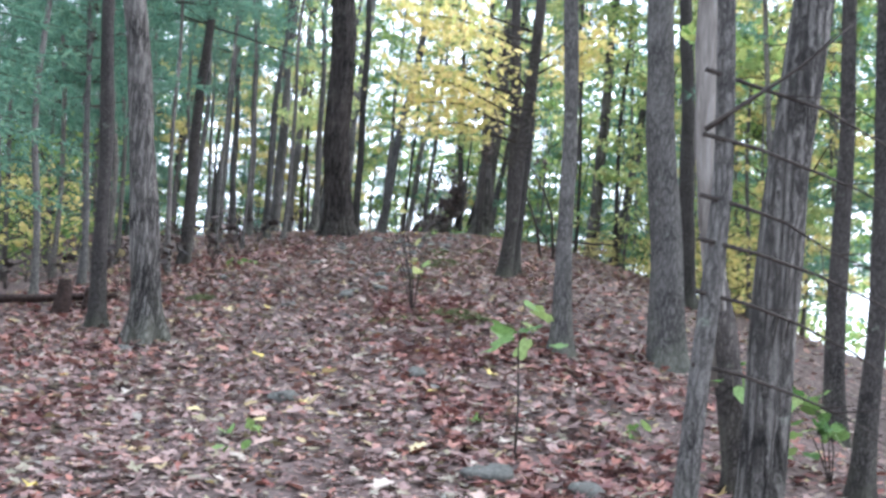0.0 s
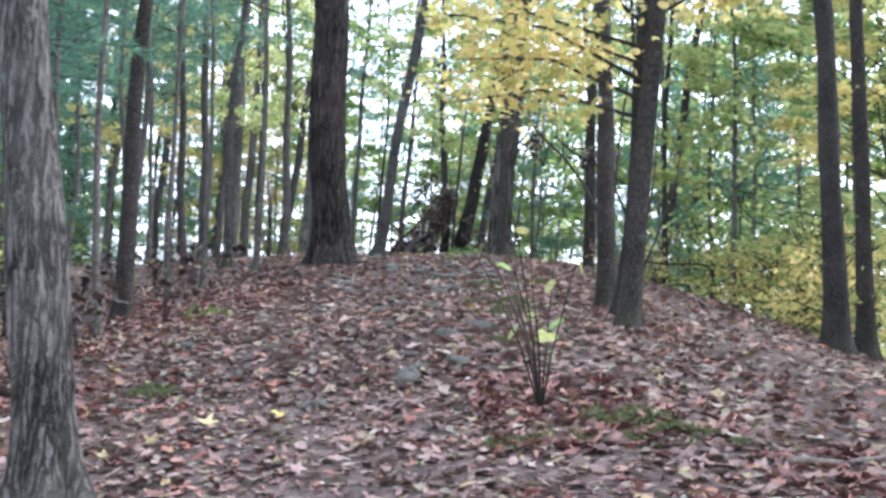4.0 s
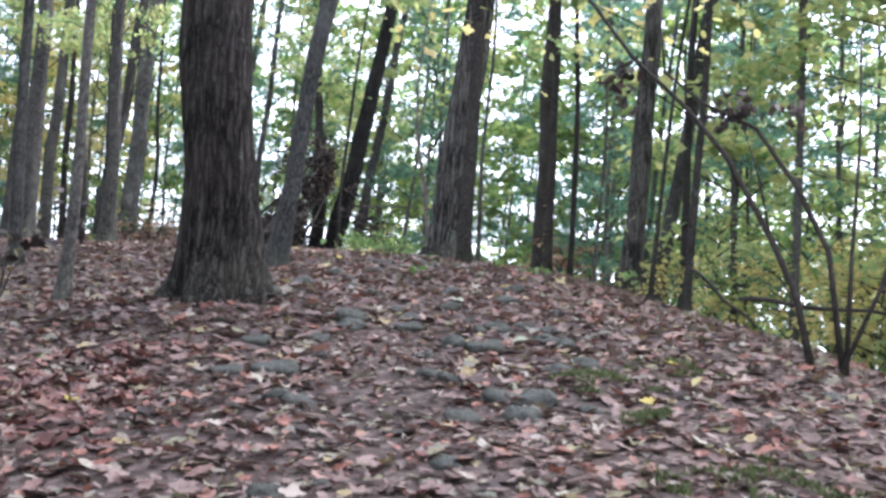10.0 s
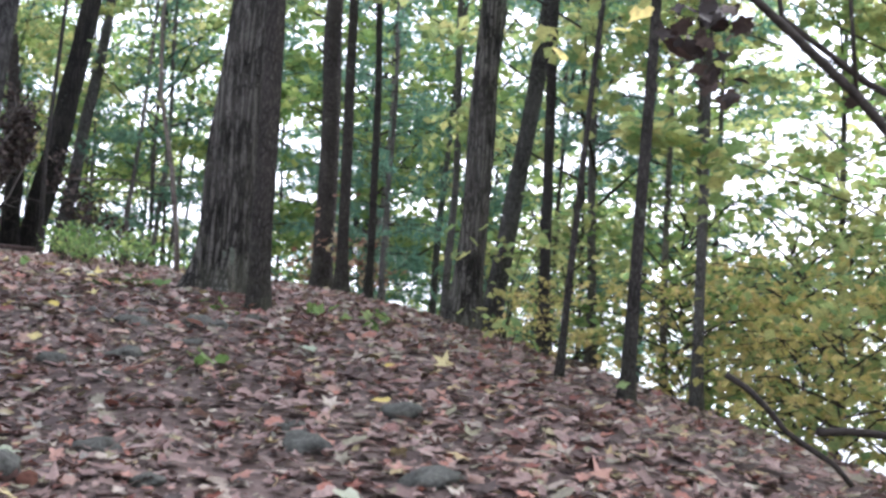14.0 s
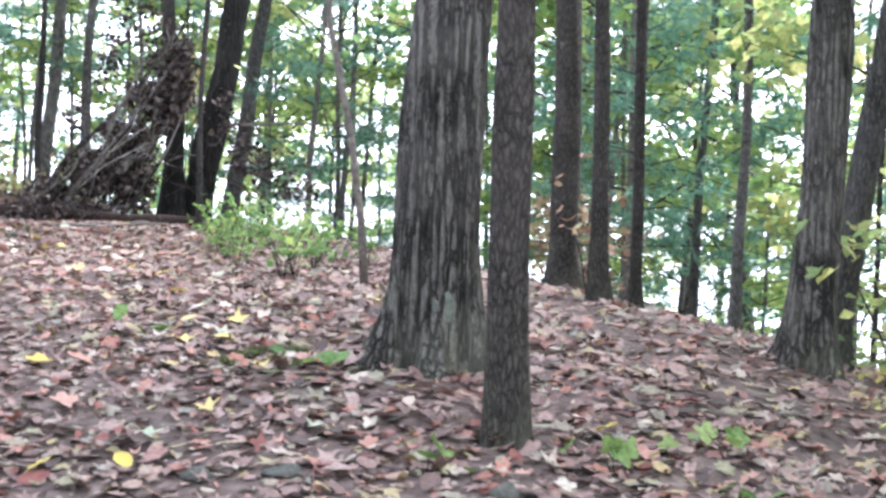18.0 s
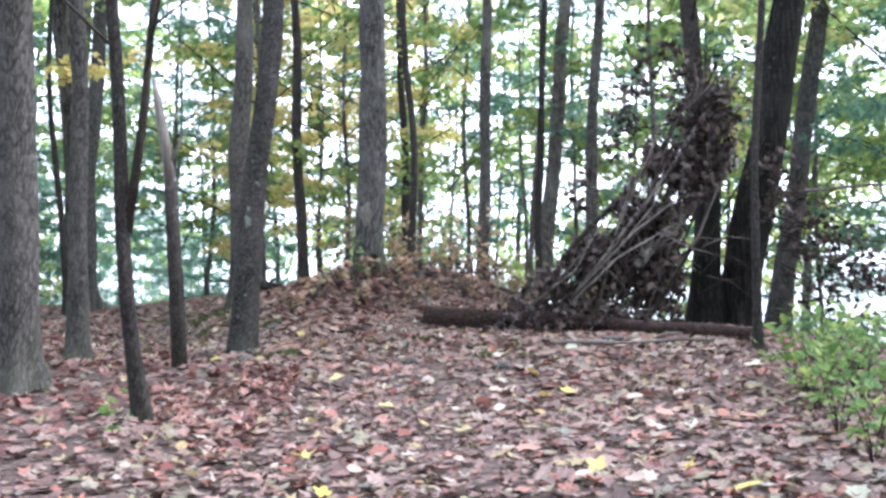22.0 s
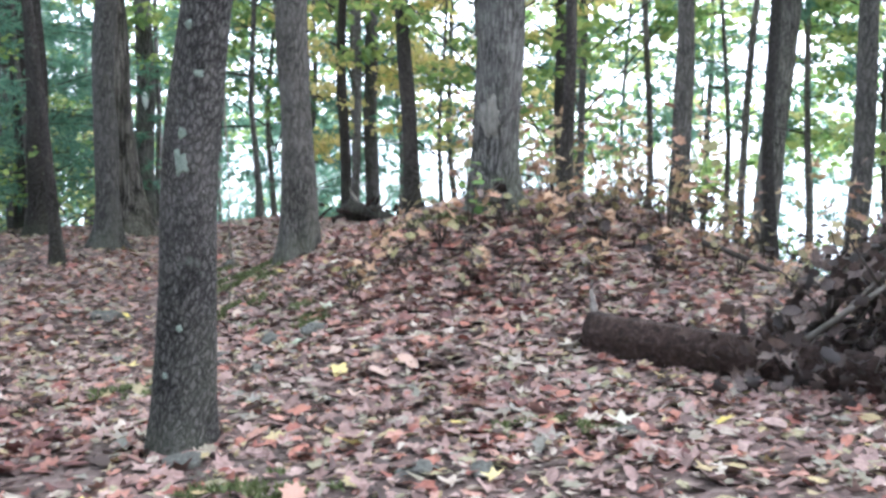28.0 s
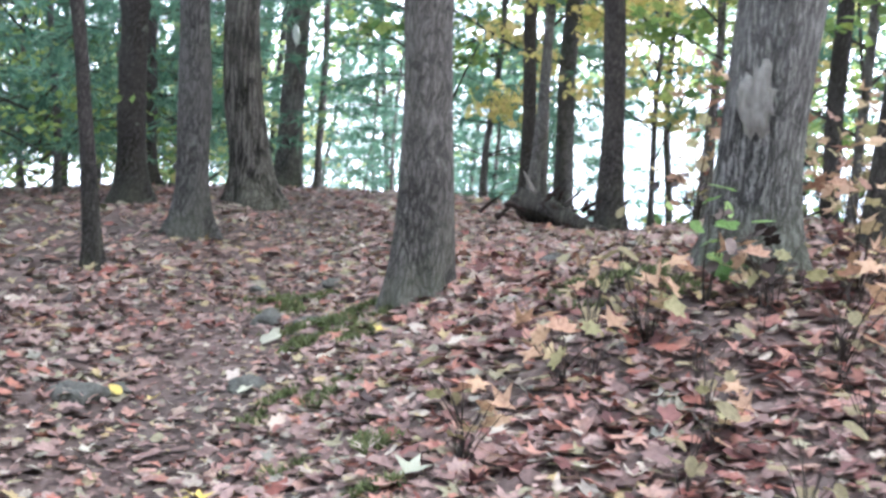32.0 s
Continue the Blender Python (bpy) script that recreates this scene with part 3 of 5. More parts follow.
def tree(x, y, dia, lx=0.0, ly=0.0, bark="dark", height=13.0, crown="", base=6.5, fine=1, flare=0.6, label="", sink=0.0, width=1.0):
    """A standing tree: trunk, boughs and crown."""
    count[0] += 1
    n = count[0]
    # dark trunks far off take the bark paled for haze
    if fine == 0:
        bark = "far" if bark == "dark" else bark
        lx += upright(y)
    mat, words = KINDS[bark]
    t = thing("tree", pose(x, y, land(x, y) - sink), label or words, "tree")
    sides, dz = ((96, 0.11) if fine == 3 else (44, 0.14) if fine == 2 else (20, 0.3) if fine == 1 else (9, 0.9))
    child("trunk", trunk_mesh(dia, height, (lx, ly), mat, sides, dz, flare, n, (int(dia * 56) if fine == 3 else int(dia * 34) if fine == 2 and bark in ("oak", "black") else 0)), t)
    if not crown and height > 6:
        q = random.Random(n)
        for k in range(3):
            a, z = q.uniform(0, 6.28), height * q.uniform(0.45, 0.85)
            limb(t, (lx * z, ly * z, z), (math.cos(a), math.sin(a), 0.5), 1.4 + q.random(), dia * 0.12, TWIG, 0.0, 4, n * 5 + k)
    if crown:
        cm, bm = crown_set(crown)[n % 3]
        own = 9.0 if crown in ("pine", "airy_pine") else 4.5 if crown == "young_pine" else 6.0
        s = (height + 0.6 - base) / own
        at = pose(lx * base, ly * base, base, 0, 0, n * 77) @ Matrix.Diagonal((width * max(0.7, s), width * max(0.7, s), s, 1))
        tagged(child("branchwork", bm, t, "", at), kind="stuff")
        tagged(child("crown", cm, t, "", at), kind="stuff")
    return t


def limb(parent, start, way, length, r, material=TWIG, sag=0.1, twigs=0, seed=1):
    """A bare side branch as a part of its tree."""
    q = random.Random(seed)
    s, w = Vector(start), Vector(way).normalized()
    pts = [s + w * length * u + Vector((q.uniform(-1, 1), q.uniform(-1, 1), q.uniform(-1, 1))) * 0.03 * length * u + Vector((0, 0, -sag * length * u * u)) for u in (0, 0.25, 0.5, 0.75, 1)]
    pieces = [tube(pts, [r, r * 0.85, r * 0.65, r * 0.45, r * 0.2], 6)]
    for k in range(twigs):
        u = q.uniform(0.3, 0.95)
        a = s + w * length * u + Vector((0, 0, -sag * length * u * u))
        d = (w + Vector((q.uniform(-1, 1), q.uniform(-1, 1), q.uniform(-0.5, 0.6)))).normalized() * length * q.uniform(0.15, 0.4)
        pieces.append(tube([a, a + d * 0.5, a + d], [r * 0.35, r * 0.25, r * 0.08], 4))
    return child("branch", mesh_of("branch", *joined(pieces), material, True), parent)


# ---------------------------------------------------------------- trees beside the trail, first stretch
A = tree(-2.96, 12.15, 0.28, -0.115, 0, "oak", 14, "", 7.5, 2, 0.7, "stout grey-brown oak tree beside the worn trail")
tree(-3.85, 13.4, 0.17, -0.03, 0, "dark", 13, "pine", 4.2)
H = tree(-4.4, 20.1, 0.2, 0.03, 0, "dark", 13, "pine", 4.0, sink=0.1)
limb(H, (0.1, 0, 4.2), (1, 0.2, -0.15), 2.2, 0.02, seed=3)
B = tree(-2.13, 23.25, 0.53, -0.055, 0, "black", 18, "", 10, 3, 0.5, "huge dark oak tree with deeply furrowed bark")
tree(1.0, 18.9, 0.20, -0.035, 0, "dark", 13, "", 8)
tree(0.95, 17.65, 0.19, 0.05, 0, "dark", 13, "", 8)
maple = tree(0.8, 16.85, 0.20, 0.08, -0.01, "dark", 9.5, "", 1.7, 1, 0.4, "dark-barked maple with spreading boughs of yellow leaves")
pts = []
q = random.Random(8)
for k in range(11):
    a, z0, ln = radians((150, 178, 200, 120, 165, 215, 20, 330, 190, 140, 172)[k]), 1.9 + 0.16 * k, (2.1, 1.8, 2.1, 1.7, 2.3, 1.7, 1.0, 1.2, 2.2, 2.0, 2.4)[k]
    e = Vector((math.cos(a) * ln, math.sin(a) * ln * 0.75, 0.25 + 0.1 * (k % 3)))
    b = Vector((0.08 * z0, 0, z0))
    child("bough", mesh_of("bough", *tube([b, b + e * 0.5 + Vector((0, 0, 0.2)), b + e], [0.022, 0.014, 0.004], 5), TWIG, True), maple)
    for j in range(165):
        u = 0.22 + 0.75 * q.random() ** 0.8
        side = q.gauss(0, 0.16 + 0.22 * (1 - abs(u - 0.6)))
        pts.append(tuple(b + e * u + Vector((-math.sin(a) * side, math.cos(a) * side, 0.1 + q.gauss(0, 0.1)))))
pts = np.array(pts)
tagged(child("foliage", scatter("foliage", pts, rng.uniform(0.07, 0.14, len(pts)), YELLOW, 0.5, (1, 2, 1)), maple), kind="stuff")
tree(1.14, 11.65, 0.165, -0.015, 0, "grey", 12, "", 7)
tree(2.32, 12.4, 0.34, -0.06, 0, "grey", 15, "", 8.5, 2, 0.35)
bigR = tree(1.50, 5.75, 0.225, 0.07, 0, "oak", 14, "", 8, 2, 0.3)
tree(3.62, 11.1, 0.18, 0.0, 0, "dark", 12, "lime", 6.5)
tree(3.0, 8.6, 0.15, 0.03, 0, "dark", 11, "green", 6)
tree(4.1, 20.5, 0.29, -0.04, 0, "dark", 13, "green", 7.0)
tree(4.9, 21.6, 0.24, -0.02, 0, "dark", 13, "green", 6.5)
thin = tree(1.11, 5.45, 0.112, 0.02, 0, "grey", 7, "", 5, 2, 0.3, "slim dead pine with bare side branches")
for k, z in enumerate((1.05, 1.38, 1.62, 1.82, 2.1, 2.4)):
    limb(thin, (0.02, 0, z), (1, 0.15 + 0.1 * (k % 2), -0.12), 0.9 + 0.15 * (k % 3), 0.012, TWIG, 0.22, 3, 10 + k)
limb(thin, (0.03, 0, 2.12), (0.8, 0.1, 0.55), 0.9, 0.014, TWIG, -0.1, 2, 19)

# ---------------------------------------------------------------- crest
S = tree(-1.55, 27.0, 0.20, 0.15, -0.06, "grey", 11, "green", 7)
K = tree(0.76, 29.4, 0.41, 0.075, -0.01, "oak", 16, "", 8.5, 3, 0.7, "broad leaning oak with deeply ridged grey bark")
L = tree(0.69, 28.0, 0.168, 0.0, 0.0, "dark", 13, "", 8, 2, 0.25, "straight slim dark pine close beside an oak")
N = tree(3.6, 30.4, 0.30, 0.05, 0, "oak", 14, "green", 7.5, 1, 0.6)
tree(4.3, 31.2, 0.22, 0.14, -0.05, "grey", 13, "green", 7)
tree(3.3, 33.9, 0.27, 0.01, 0, "dark", 14, "green", 7.5)
tree(3.0, 32.4, 0.135, -0.02, 0, "dark", 12, "pine", 6.5)
tree(3.45, 32.7, 0.095, 0.0, 0, "dark", 11, "pine", 5.5)
tree(4.13, 29.7, 0.115, 0.01, 0, "dark", 12, "lime", 5)
tree(2.4, 26.5, 0.05, 0.07, -0.03, "dark", 7, "lime", 3.6)
tree(2.55, 25.9, 0.085, 0.02, 0, "dark", 10, "lime", 5.5)
tree(6.6, 33.0, 0.06, 0.0, 0, "dark", 8, "pine", 3)
tree(7.0, 34.4, 0.065, 0.04, 0, "dark", 9, "pine", 3.5)
tree(1.7, 31.6, 0.06, 0.0, 0, "grey", 8, "pine", 5)

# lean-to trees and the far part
T = tree(0.58, 41.8, 0.46, 0.185, 0.0, "shaded", 12, "green", 6.5, 2, 0.15, "dark leaning tree propping a stick shelter")
tree(1.12, 42.9, 0.27, 0.17, 0.02, "grey", 12, "green", 7, 1, 0.5)
tree(0.35, 42.3, 0.26, -0.03, 0, "dark", 10, "lime", 3.4, width=0.8)
U = tree(-4.05, 44.35, 0.4, 0.065, 0.0, "pale", 16, "green", 9, 2, 0.4, "broad pale oak with an oval healed scar")
tree(-3.55, 45.0, 0.11, 0.02, 0.0, "dark", 12, "pine", 6)
Z = tree(-6.05, 44.95, 0.31, 0.04, 0.01, "grey", 15, "", 8, 2, 0.35, "upright grey oak on a mossy bank")
W = tree(-4.31, 39.15, 0.25, 0.118, 0.02, "plate", 13, "", 7.5, 2, 0.25, "leaning grey oak spotted with pale lichen")
J = tree(-2.4, 30.55, 0.2, 0.0, 0, "dark", 13, "", 7, 2, 0.4)
tree(-5.4, 36.8, 0.33, 0.03, 0, "grey", 14, "", 7.5, 1)
tree(-6.1, 39.5, 0.2, 0.04, 0, "grey", 10, "lime", 3.2)
X = tree(-3.85, 35.4, 0.105, -0.05, 0, "dark", 8, "lime", 2.3, 1, 0.35, "slim forked dark sapling", width=0.7)
limb(X, (-0.05, 0, 1.2), (0.16, 0, 1), 3.0, 0.035, TWIG, 0.0, 3, 41)
tree(-9.4, 47.2, 0.29, 0.07, 0.03, "grey", 14, "green", 7.5, 1, 0.7)
tree(-10.7, 50.2, 0.46, -0.05, -0.02, "oak", 16, "green", 9, 1, 0.6)
tree(-11.3, 48.8, 0.31, 0.02, 0.0, "dark", 15, "pine", 8)
tree(-13.4, 51.6, 0.35, 0.01, 0, "dark", 15, "pine", 8)
AI = tree(-12.6, 53.9, 0.38, 0.06, 0.03, "pale", 15, "green", 8, 1, 0.5, "pale tree with a white painted trail blaze")
tree(-8.9, 45.4, 0.115, 0.0, 0, "dark", 10, "pine", 5)
tree(-6.0, 48.6, 0.2, 0.0, 0, "dark", 14, "green", 7)
tree(-8.3, 54.0, 0.25, 0.02, 0, "grey", 14, "green", 7)
tree(-5.7, 50.5, 0.1, 0.05, 0.02, "pale", 9, "yellow", 2.2)
tree(-7.2, 55.5, 0.12, 0.0, 0.0, "grey", 9, "yellow", 2.0)
tree(-6.4, 51.4, 0.07, 0.03, 0.0, "grey", 5.5, "yellow", 0.8, width=0.9)
tree(1.2, 52.0, 0.14, 0.04, 0.0, "grey", 10, "lime", 2.4)
tree(9.5, 44.0, 0.16, 0.04, 0.0, "grey", 11, "green", 2.8, 0, width=1.2)
tree(13.0, 49.0, 0.2, 0.04, 0.0, "grey", 12, "green", 3.0, 0, width=1.2)
tree(10.5, 37.5, 0.14, 0.04, 0.0, "grey", 10, "lime", 2.6, 0, width=1.2)
tree(-2.7, 46.6, 0.2, 0.05, 0, "grey", 13, "green", 7)
tree(-2.0, 48.6, 0.3, 0.13, 0.03, "pale", 13, "green", 7)
tree(-1.8, 46.9, 0.13, 0.03, 0, "dark", 12, "pine", 5)
tree(-1.1, 46.0, 0.2, 0.07, 0, "grey", 12, "green", 6)
tree(-7.9, 51.5, 0.16, 0.03, 0, "dark", 12, "pine", 5)
tree(-4.3, 49.5, 0.16, 0.0, 0, "dark", 12, "pine", 6)

# thin trunks down the slope on the side of the first climb
for (tx, ty, d, l) in ((-4.2, 21.9, 0.065, 0.03), (-3.9, 22.8, 0.07, 0.02), (-3.4, 24.6, 0.11, 0.08), (-4.4, 29.0, 0.2, 0.06), (-4.4, 19.0, 0.09, -0.01), (-5.66, 31.4, 0.25, 0.0), (-5.15, 30.9, 0.26, 0.01),
                       (-3.6, 32.0, 0.26, 0.03), (-5.2, 24.2, 0.12, 0.05), (-6.2, 22.0, 0.13, 0.0), (-5.8, 17.0, 0.12, 0.02)):
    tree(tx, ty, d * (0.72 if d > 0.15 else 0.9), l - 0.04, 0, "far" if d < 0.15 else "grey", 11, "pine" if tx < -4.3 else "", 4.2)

# ---------------------------------------------------------------- the woods round about
def clear_of_trail(x, y):
    if -3 < y < 50 and -7.2 + 0.25 * max(0, y - 38) * -1 < x - 0.0 < 5.0 + (2.0 if 22 < y < 34 else 0):
        return False
    return abs(x - trail(y)) > 3.2


placed = []


def wood(n, x0, x1, y0, y1, choices, gap=1.5):
    """Trees of some kinds set at random, clear of one another and of the trail."""
    done = tries = 0
    while done < n and tries < n * 30:
        tries += 1
        x, y = rng.uniform(x0, x1), rng.uniform(y0, y1)
        if not clear_of_trail(x, y) or ground(x, y) < -2.3 or any((x - a) ** 2 + (y - b) ** 2 < gap * gap for a, b in placed):
            continue
        placed.append((x, y))
        proto = choices[int(rng.integers(0, len(choices)))]
        s = rng.uniform(0.8, 1.2)
        way = pose(0, 0, 0, rng.normal(0, 2.5), math.degrees(upright(y)) + rng.normal(0, 3.0), 0) @ pose(0, 0, 0, 0, 0, rng.uniform(0, 360))
        c = copy_thing(proto, pose(x, y, ground(x, y) - 0.05) @ way)
        c.scale = (s, s, s)
        done += 1


def proto(x, y, *given, **more):
    placed.append((x, y))
    return tree(x, y, *given, **more)


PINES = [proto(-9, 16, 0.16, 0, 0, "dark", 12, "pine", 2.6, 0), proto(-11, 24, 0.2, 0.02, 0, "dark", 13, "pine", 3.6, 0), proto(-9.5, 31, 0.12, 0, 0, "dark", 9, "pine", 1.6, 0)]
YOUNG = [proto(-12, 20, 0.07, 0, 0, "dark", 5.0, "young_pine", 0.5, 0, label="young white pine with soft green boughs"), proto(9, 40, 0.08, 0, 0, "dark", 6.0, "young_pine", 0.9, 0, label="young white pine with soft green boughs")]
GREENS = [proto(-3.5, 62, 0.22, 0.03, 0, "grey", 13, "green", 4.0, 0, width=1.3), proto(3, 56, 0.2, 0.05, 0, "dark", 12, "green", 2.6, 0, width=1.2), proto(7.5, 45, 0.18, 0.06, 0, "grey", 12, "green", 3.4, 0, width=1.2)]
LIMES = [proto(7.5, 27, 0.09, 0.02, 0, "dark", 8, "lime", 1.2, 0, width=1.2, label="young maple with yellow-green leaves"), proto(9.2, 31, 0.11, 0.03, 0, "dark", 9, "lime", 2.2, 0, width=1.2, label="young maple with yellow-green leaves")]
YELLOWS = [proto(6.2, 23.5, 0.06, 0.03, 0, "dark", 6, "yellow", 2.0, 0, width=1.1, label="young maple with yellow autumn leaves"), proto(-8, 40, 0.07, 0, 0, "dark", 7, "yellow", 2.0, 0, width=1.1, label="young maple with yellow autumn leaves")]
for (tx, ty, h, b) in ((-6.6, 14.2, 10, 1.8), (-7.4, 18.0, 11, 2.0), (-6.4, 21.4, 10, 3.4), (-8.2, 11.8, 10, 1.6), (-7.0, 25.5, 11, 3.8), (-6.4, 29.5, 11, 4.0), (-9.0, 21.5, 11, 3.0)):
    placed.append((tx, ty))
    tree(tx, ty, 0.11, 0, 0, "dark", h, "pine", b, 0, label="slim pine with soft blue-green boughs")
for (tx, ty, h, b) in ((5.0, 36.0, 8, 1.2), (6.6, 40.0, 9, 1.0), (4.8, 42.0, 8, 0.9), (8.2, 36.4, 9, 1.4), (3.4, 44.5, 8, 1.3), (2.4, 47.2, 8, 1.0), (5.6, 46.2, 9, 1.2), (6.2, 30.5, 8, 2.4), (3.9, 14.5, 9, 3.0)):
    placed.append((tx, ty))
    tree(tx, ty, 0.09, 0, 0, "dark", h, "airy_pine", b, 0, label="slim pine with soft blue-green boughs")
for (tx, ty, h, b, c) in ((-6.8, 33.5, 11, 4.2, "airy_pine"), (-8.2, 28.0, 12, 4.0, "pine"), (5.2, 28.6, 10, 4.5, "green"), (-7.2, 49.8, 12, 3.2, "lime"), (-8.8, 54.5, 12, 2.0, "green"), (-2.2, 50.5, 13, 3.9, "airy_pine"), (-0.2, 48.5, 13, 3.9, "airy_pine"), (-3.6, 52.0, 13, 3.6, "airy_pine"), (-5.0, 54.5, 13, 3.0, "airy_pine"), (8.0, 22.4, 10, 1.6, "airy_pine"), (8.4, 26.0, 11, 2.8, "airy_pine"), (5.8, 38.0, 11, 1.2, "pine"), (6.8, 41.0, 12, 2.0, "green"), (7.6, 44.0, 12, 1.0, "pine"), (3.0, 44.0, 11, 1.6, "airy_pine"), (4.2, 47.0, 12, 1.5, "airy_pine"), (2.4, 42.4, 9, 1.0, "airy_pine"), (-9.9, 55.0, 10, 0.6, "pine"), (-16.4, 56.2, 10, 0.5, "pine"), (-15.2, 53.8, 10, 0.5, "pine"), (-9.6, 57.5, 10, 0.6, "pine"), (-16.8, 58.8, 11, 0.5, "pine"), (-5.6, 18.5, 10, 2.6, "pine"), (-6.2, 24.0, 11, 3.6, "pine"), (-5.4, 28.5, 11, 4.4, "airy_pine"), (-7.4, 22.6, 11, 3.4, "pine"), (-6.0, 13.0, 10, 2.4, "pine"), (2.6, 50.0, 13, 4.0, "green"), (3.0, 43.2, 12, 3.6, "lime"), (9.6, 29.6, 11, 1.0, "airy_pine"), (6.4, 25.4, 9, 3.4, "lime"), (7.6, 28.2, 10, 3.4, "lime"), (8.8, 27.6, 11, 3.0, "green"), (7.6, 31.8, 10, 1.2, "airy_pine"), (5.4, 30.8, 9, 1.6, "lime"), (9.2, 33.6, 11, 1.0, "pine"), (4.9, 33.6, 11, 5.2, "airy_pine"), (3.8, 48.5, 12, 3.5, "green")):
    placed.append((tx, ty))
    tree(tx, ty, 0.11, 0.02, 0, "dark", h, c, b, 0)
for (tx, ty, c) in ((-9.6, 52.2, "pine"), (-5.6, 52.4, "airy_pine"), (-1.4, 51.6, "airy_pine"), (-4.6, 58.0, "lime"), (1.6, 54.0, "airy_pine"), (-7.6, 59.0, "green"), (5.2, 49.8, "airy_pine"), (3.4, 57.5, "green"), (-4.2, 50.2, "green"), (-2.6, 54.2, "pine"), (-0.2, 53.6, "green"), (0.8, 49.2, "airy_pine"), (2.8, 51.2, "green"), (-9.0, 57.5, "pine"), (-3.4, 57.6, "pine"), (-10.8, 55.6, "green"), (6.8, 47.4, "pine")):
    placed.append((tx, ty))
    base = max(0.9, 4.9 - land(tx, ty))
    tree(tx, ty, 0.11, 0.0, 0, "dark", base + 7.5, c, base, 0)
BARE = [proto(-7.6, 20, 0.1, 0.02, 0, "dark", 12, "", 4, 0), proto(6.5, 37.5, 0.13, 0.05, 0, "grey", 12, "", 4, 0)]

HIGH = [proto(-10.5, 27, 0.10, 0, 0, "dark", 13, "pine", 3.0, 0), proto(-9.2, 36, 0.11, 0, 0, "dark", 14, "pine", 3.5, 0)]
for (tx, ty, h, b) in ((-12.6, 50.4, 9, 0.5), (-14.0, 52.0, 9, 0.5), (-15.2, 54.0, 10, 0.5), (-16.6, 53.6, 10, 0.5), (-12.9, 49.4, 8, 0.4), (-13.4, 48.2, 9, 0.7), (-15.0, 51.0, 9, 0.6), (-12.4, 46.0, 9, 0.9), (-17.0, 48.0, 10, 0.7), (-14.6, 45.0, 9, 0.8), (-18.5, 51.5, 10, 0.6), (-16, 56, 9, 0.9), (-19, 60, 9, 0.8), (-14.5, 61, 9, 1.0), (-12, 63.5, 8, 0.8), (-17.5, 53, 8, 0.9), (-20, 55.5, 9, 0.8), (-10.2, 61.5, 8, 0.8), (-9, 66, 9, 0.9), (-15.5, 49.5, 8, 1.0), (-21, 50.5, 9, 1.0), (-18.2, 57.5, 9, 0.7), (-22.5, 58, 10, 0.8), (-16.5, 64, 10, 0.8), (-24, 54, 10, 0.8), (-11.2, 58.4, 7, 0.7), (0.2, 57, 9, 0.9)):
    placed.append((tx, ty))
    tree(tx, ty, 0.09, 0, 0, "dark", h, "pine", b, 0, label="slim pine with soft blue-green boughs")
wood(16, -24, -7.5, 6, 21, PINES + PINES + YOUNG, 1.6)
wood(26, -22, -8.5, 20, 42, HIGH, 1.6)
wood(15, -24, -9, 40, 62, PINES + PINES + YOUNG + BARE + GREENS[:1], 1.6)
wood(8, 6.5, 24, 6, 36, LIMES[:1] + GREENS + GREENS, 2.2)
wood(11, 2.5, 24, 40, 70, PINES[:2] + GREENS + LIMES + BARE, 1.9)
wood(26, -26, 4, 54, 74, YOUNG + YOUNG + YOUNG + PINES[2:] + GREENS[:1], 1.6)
# unseen trees behind the start, added to enclose it and give shade
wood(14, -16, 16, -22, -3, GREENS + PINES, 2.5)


# ---------------------------------------------------------------- far shore
def far_woods():
    pts = []
    for k in range(15000):
        a = rng.uniform(0, 2 * np.pi)
        d = rng.uniform(300, 340)
        h = 15 + 4 * noise.noise((math.cos(a) * 9, math.sin(a) * 9, 0)) + 2.5 * noise.noise((math.cos(a) * 40, math.sin(a) * 40, 0))
        pts.append((math.sin(a) * d, 20 + math.cos(a) * d, -2.5 + rng.uniform(0, 1) ** 0.8 * h))
    v, t = blades(np.array(pts), 2.3, 0.1)
    tagged(new("far_woods", arrays("far_woods", v, t, GREEN)), "distant green woods along the far lake shore", "woods", kind="stuff")


far_woods()


# ---------------------------------------------------------------- small growth
def stem_set(n, height, spread, r, seed, droop=0.0):
    q = random.Random(seed)
    out, tips = [], []
    for k in range(n):
        a = q.uniform(0, 6.28)
        h = height * q.uniform(0.6, 1.05)
        s = spread * q.uniform(0.3, 1.0)
        p = [Vector((0, 0, -0.04))]
        for u in (0.35, 0.7, 1.0):
            p.append(Vector((math.cos(a) * s * u ** 1.4 + q.uniform(-0.02, 0.02), math.sin(a) * s * u ** 1.4 + q.uniform(-0.02, 0.02), h * u - droop * u * u)))
        out.append(tube(p, [r, r * 0.8, r * 0.55, r * 0.25], 5))
        tips.append(p)
    return out, tips


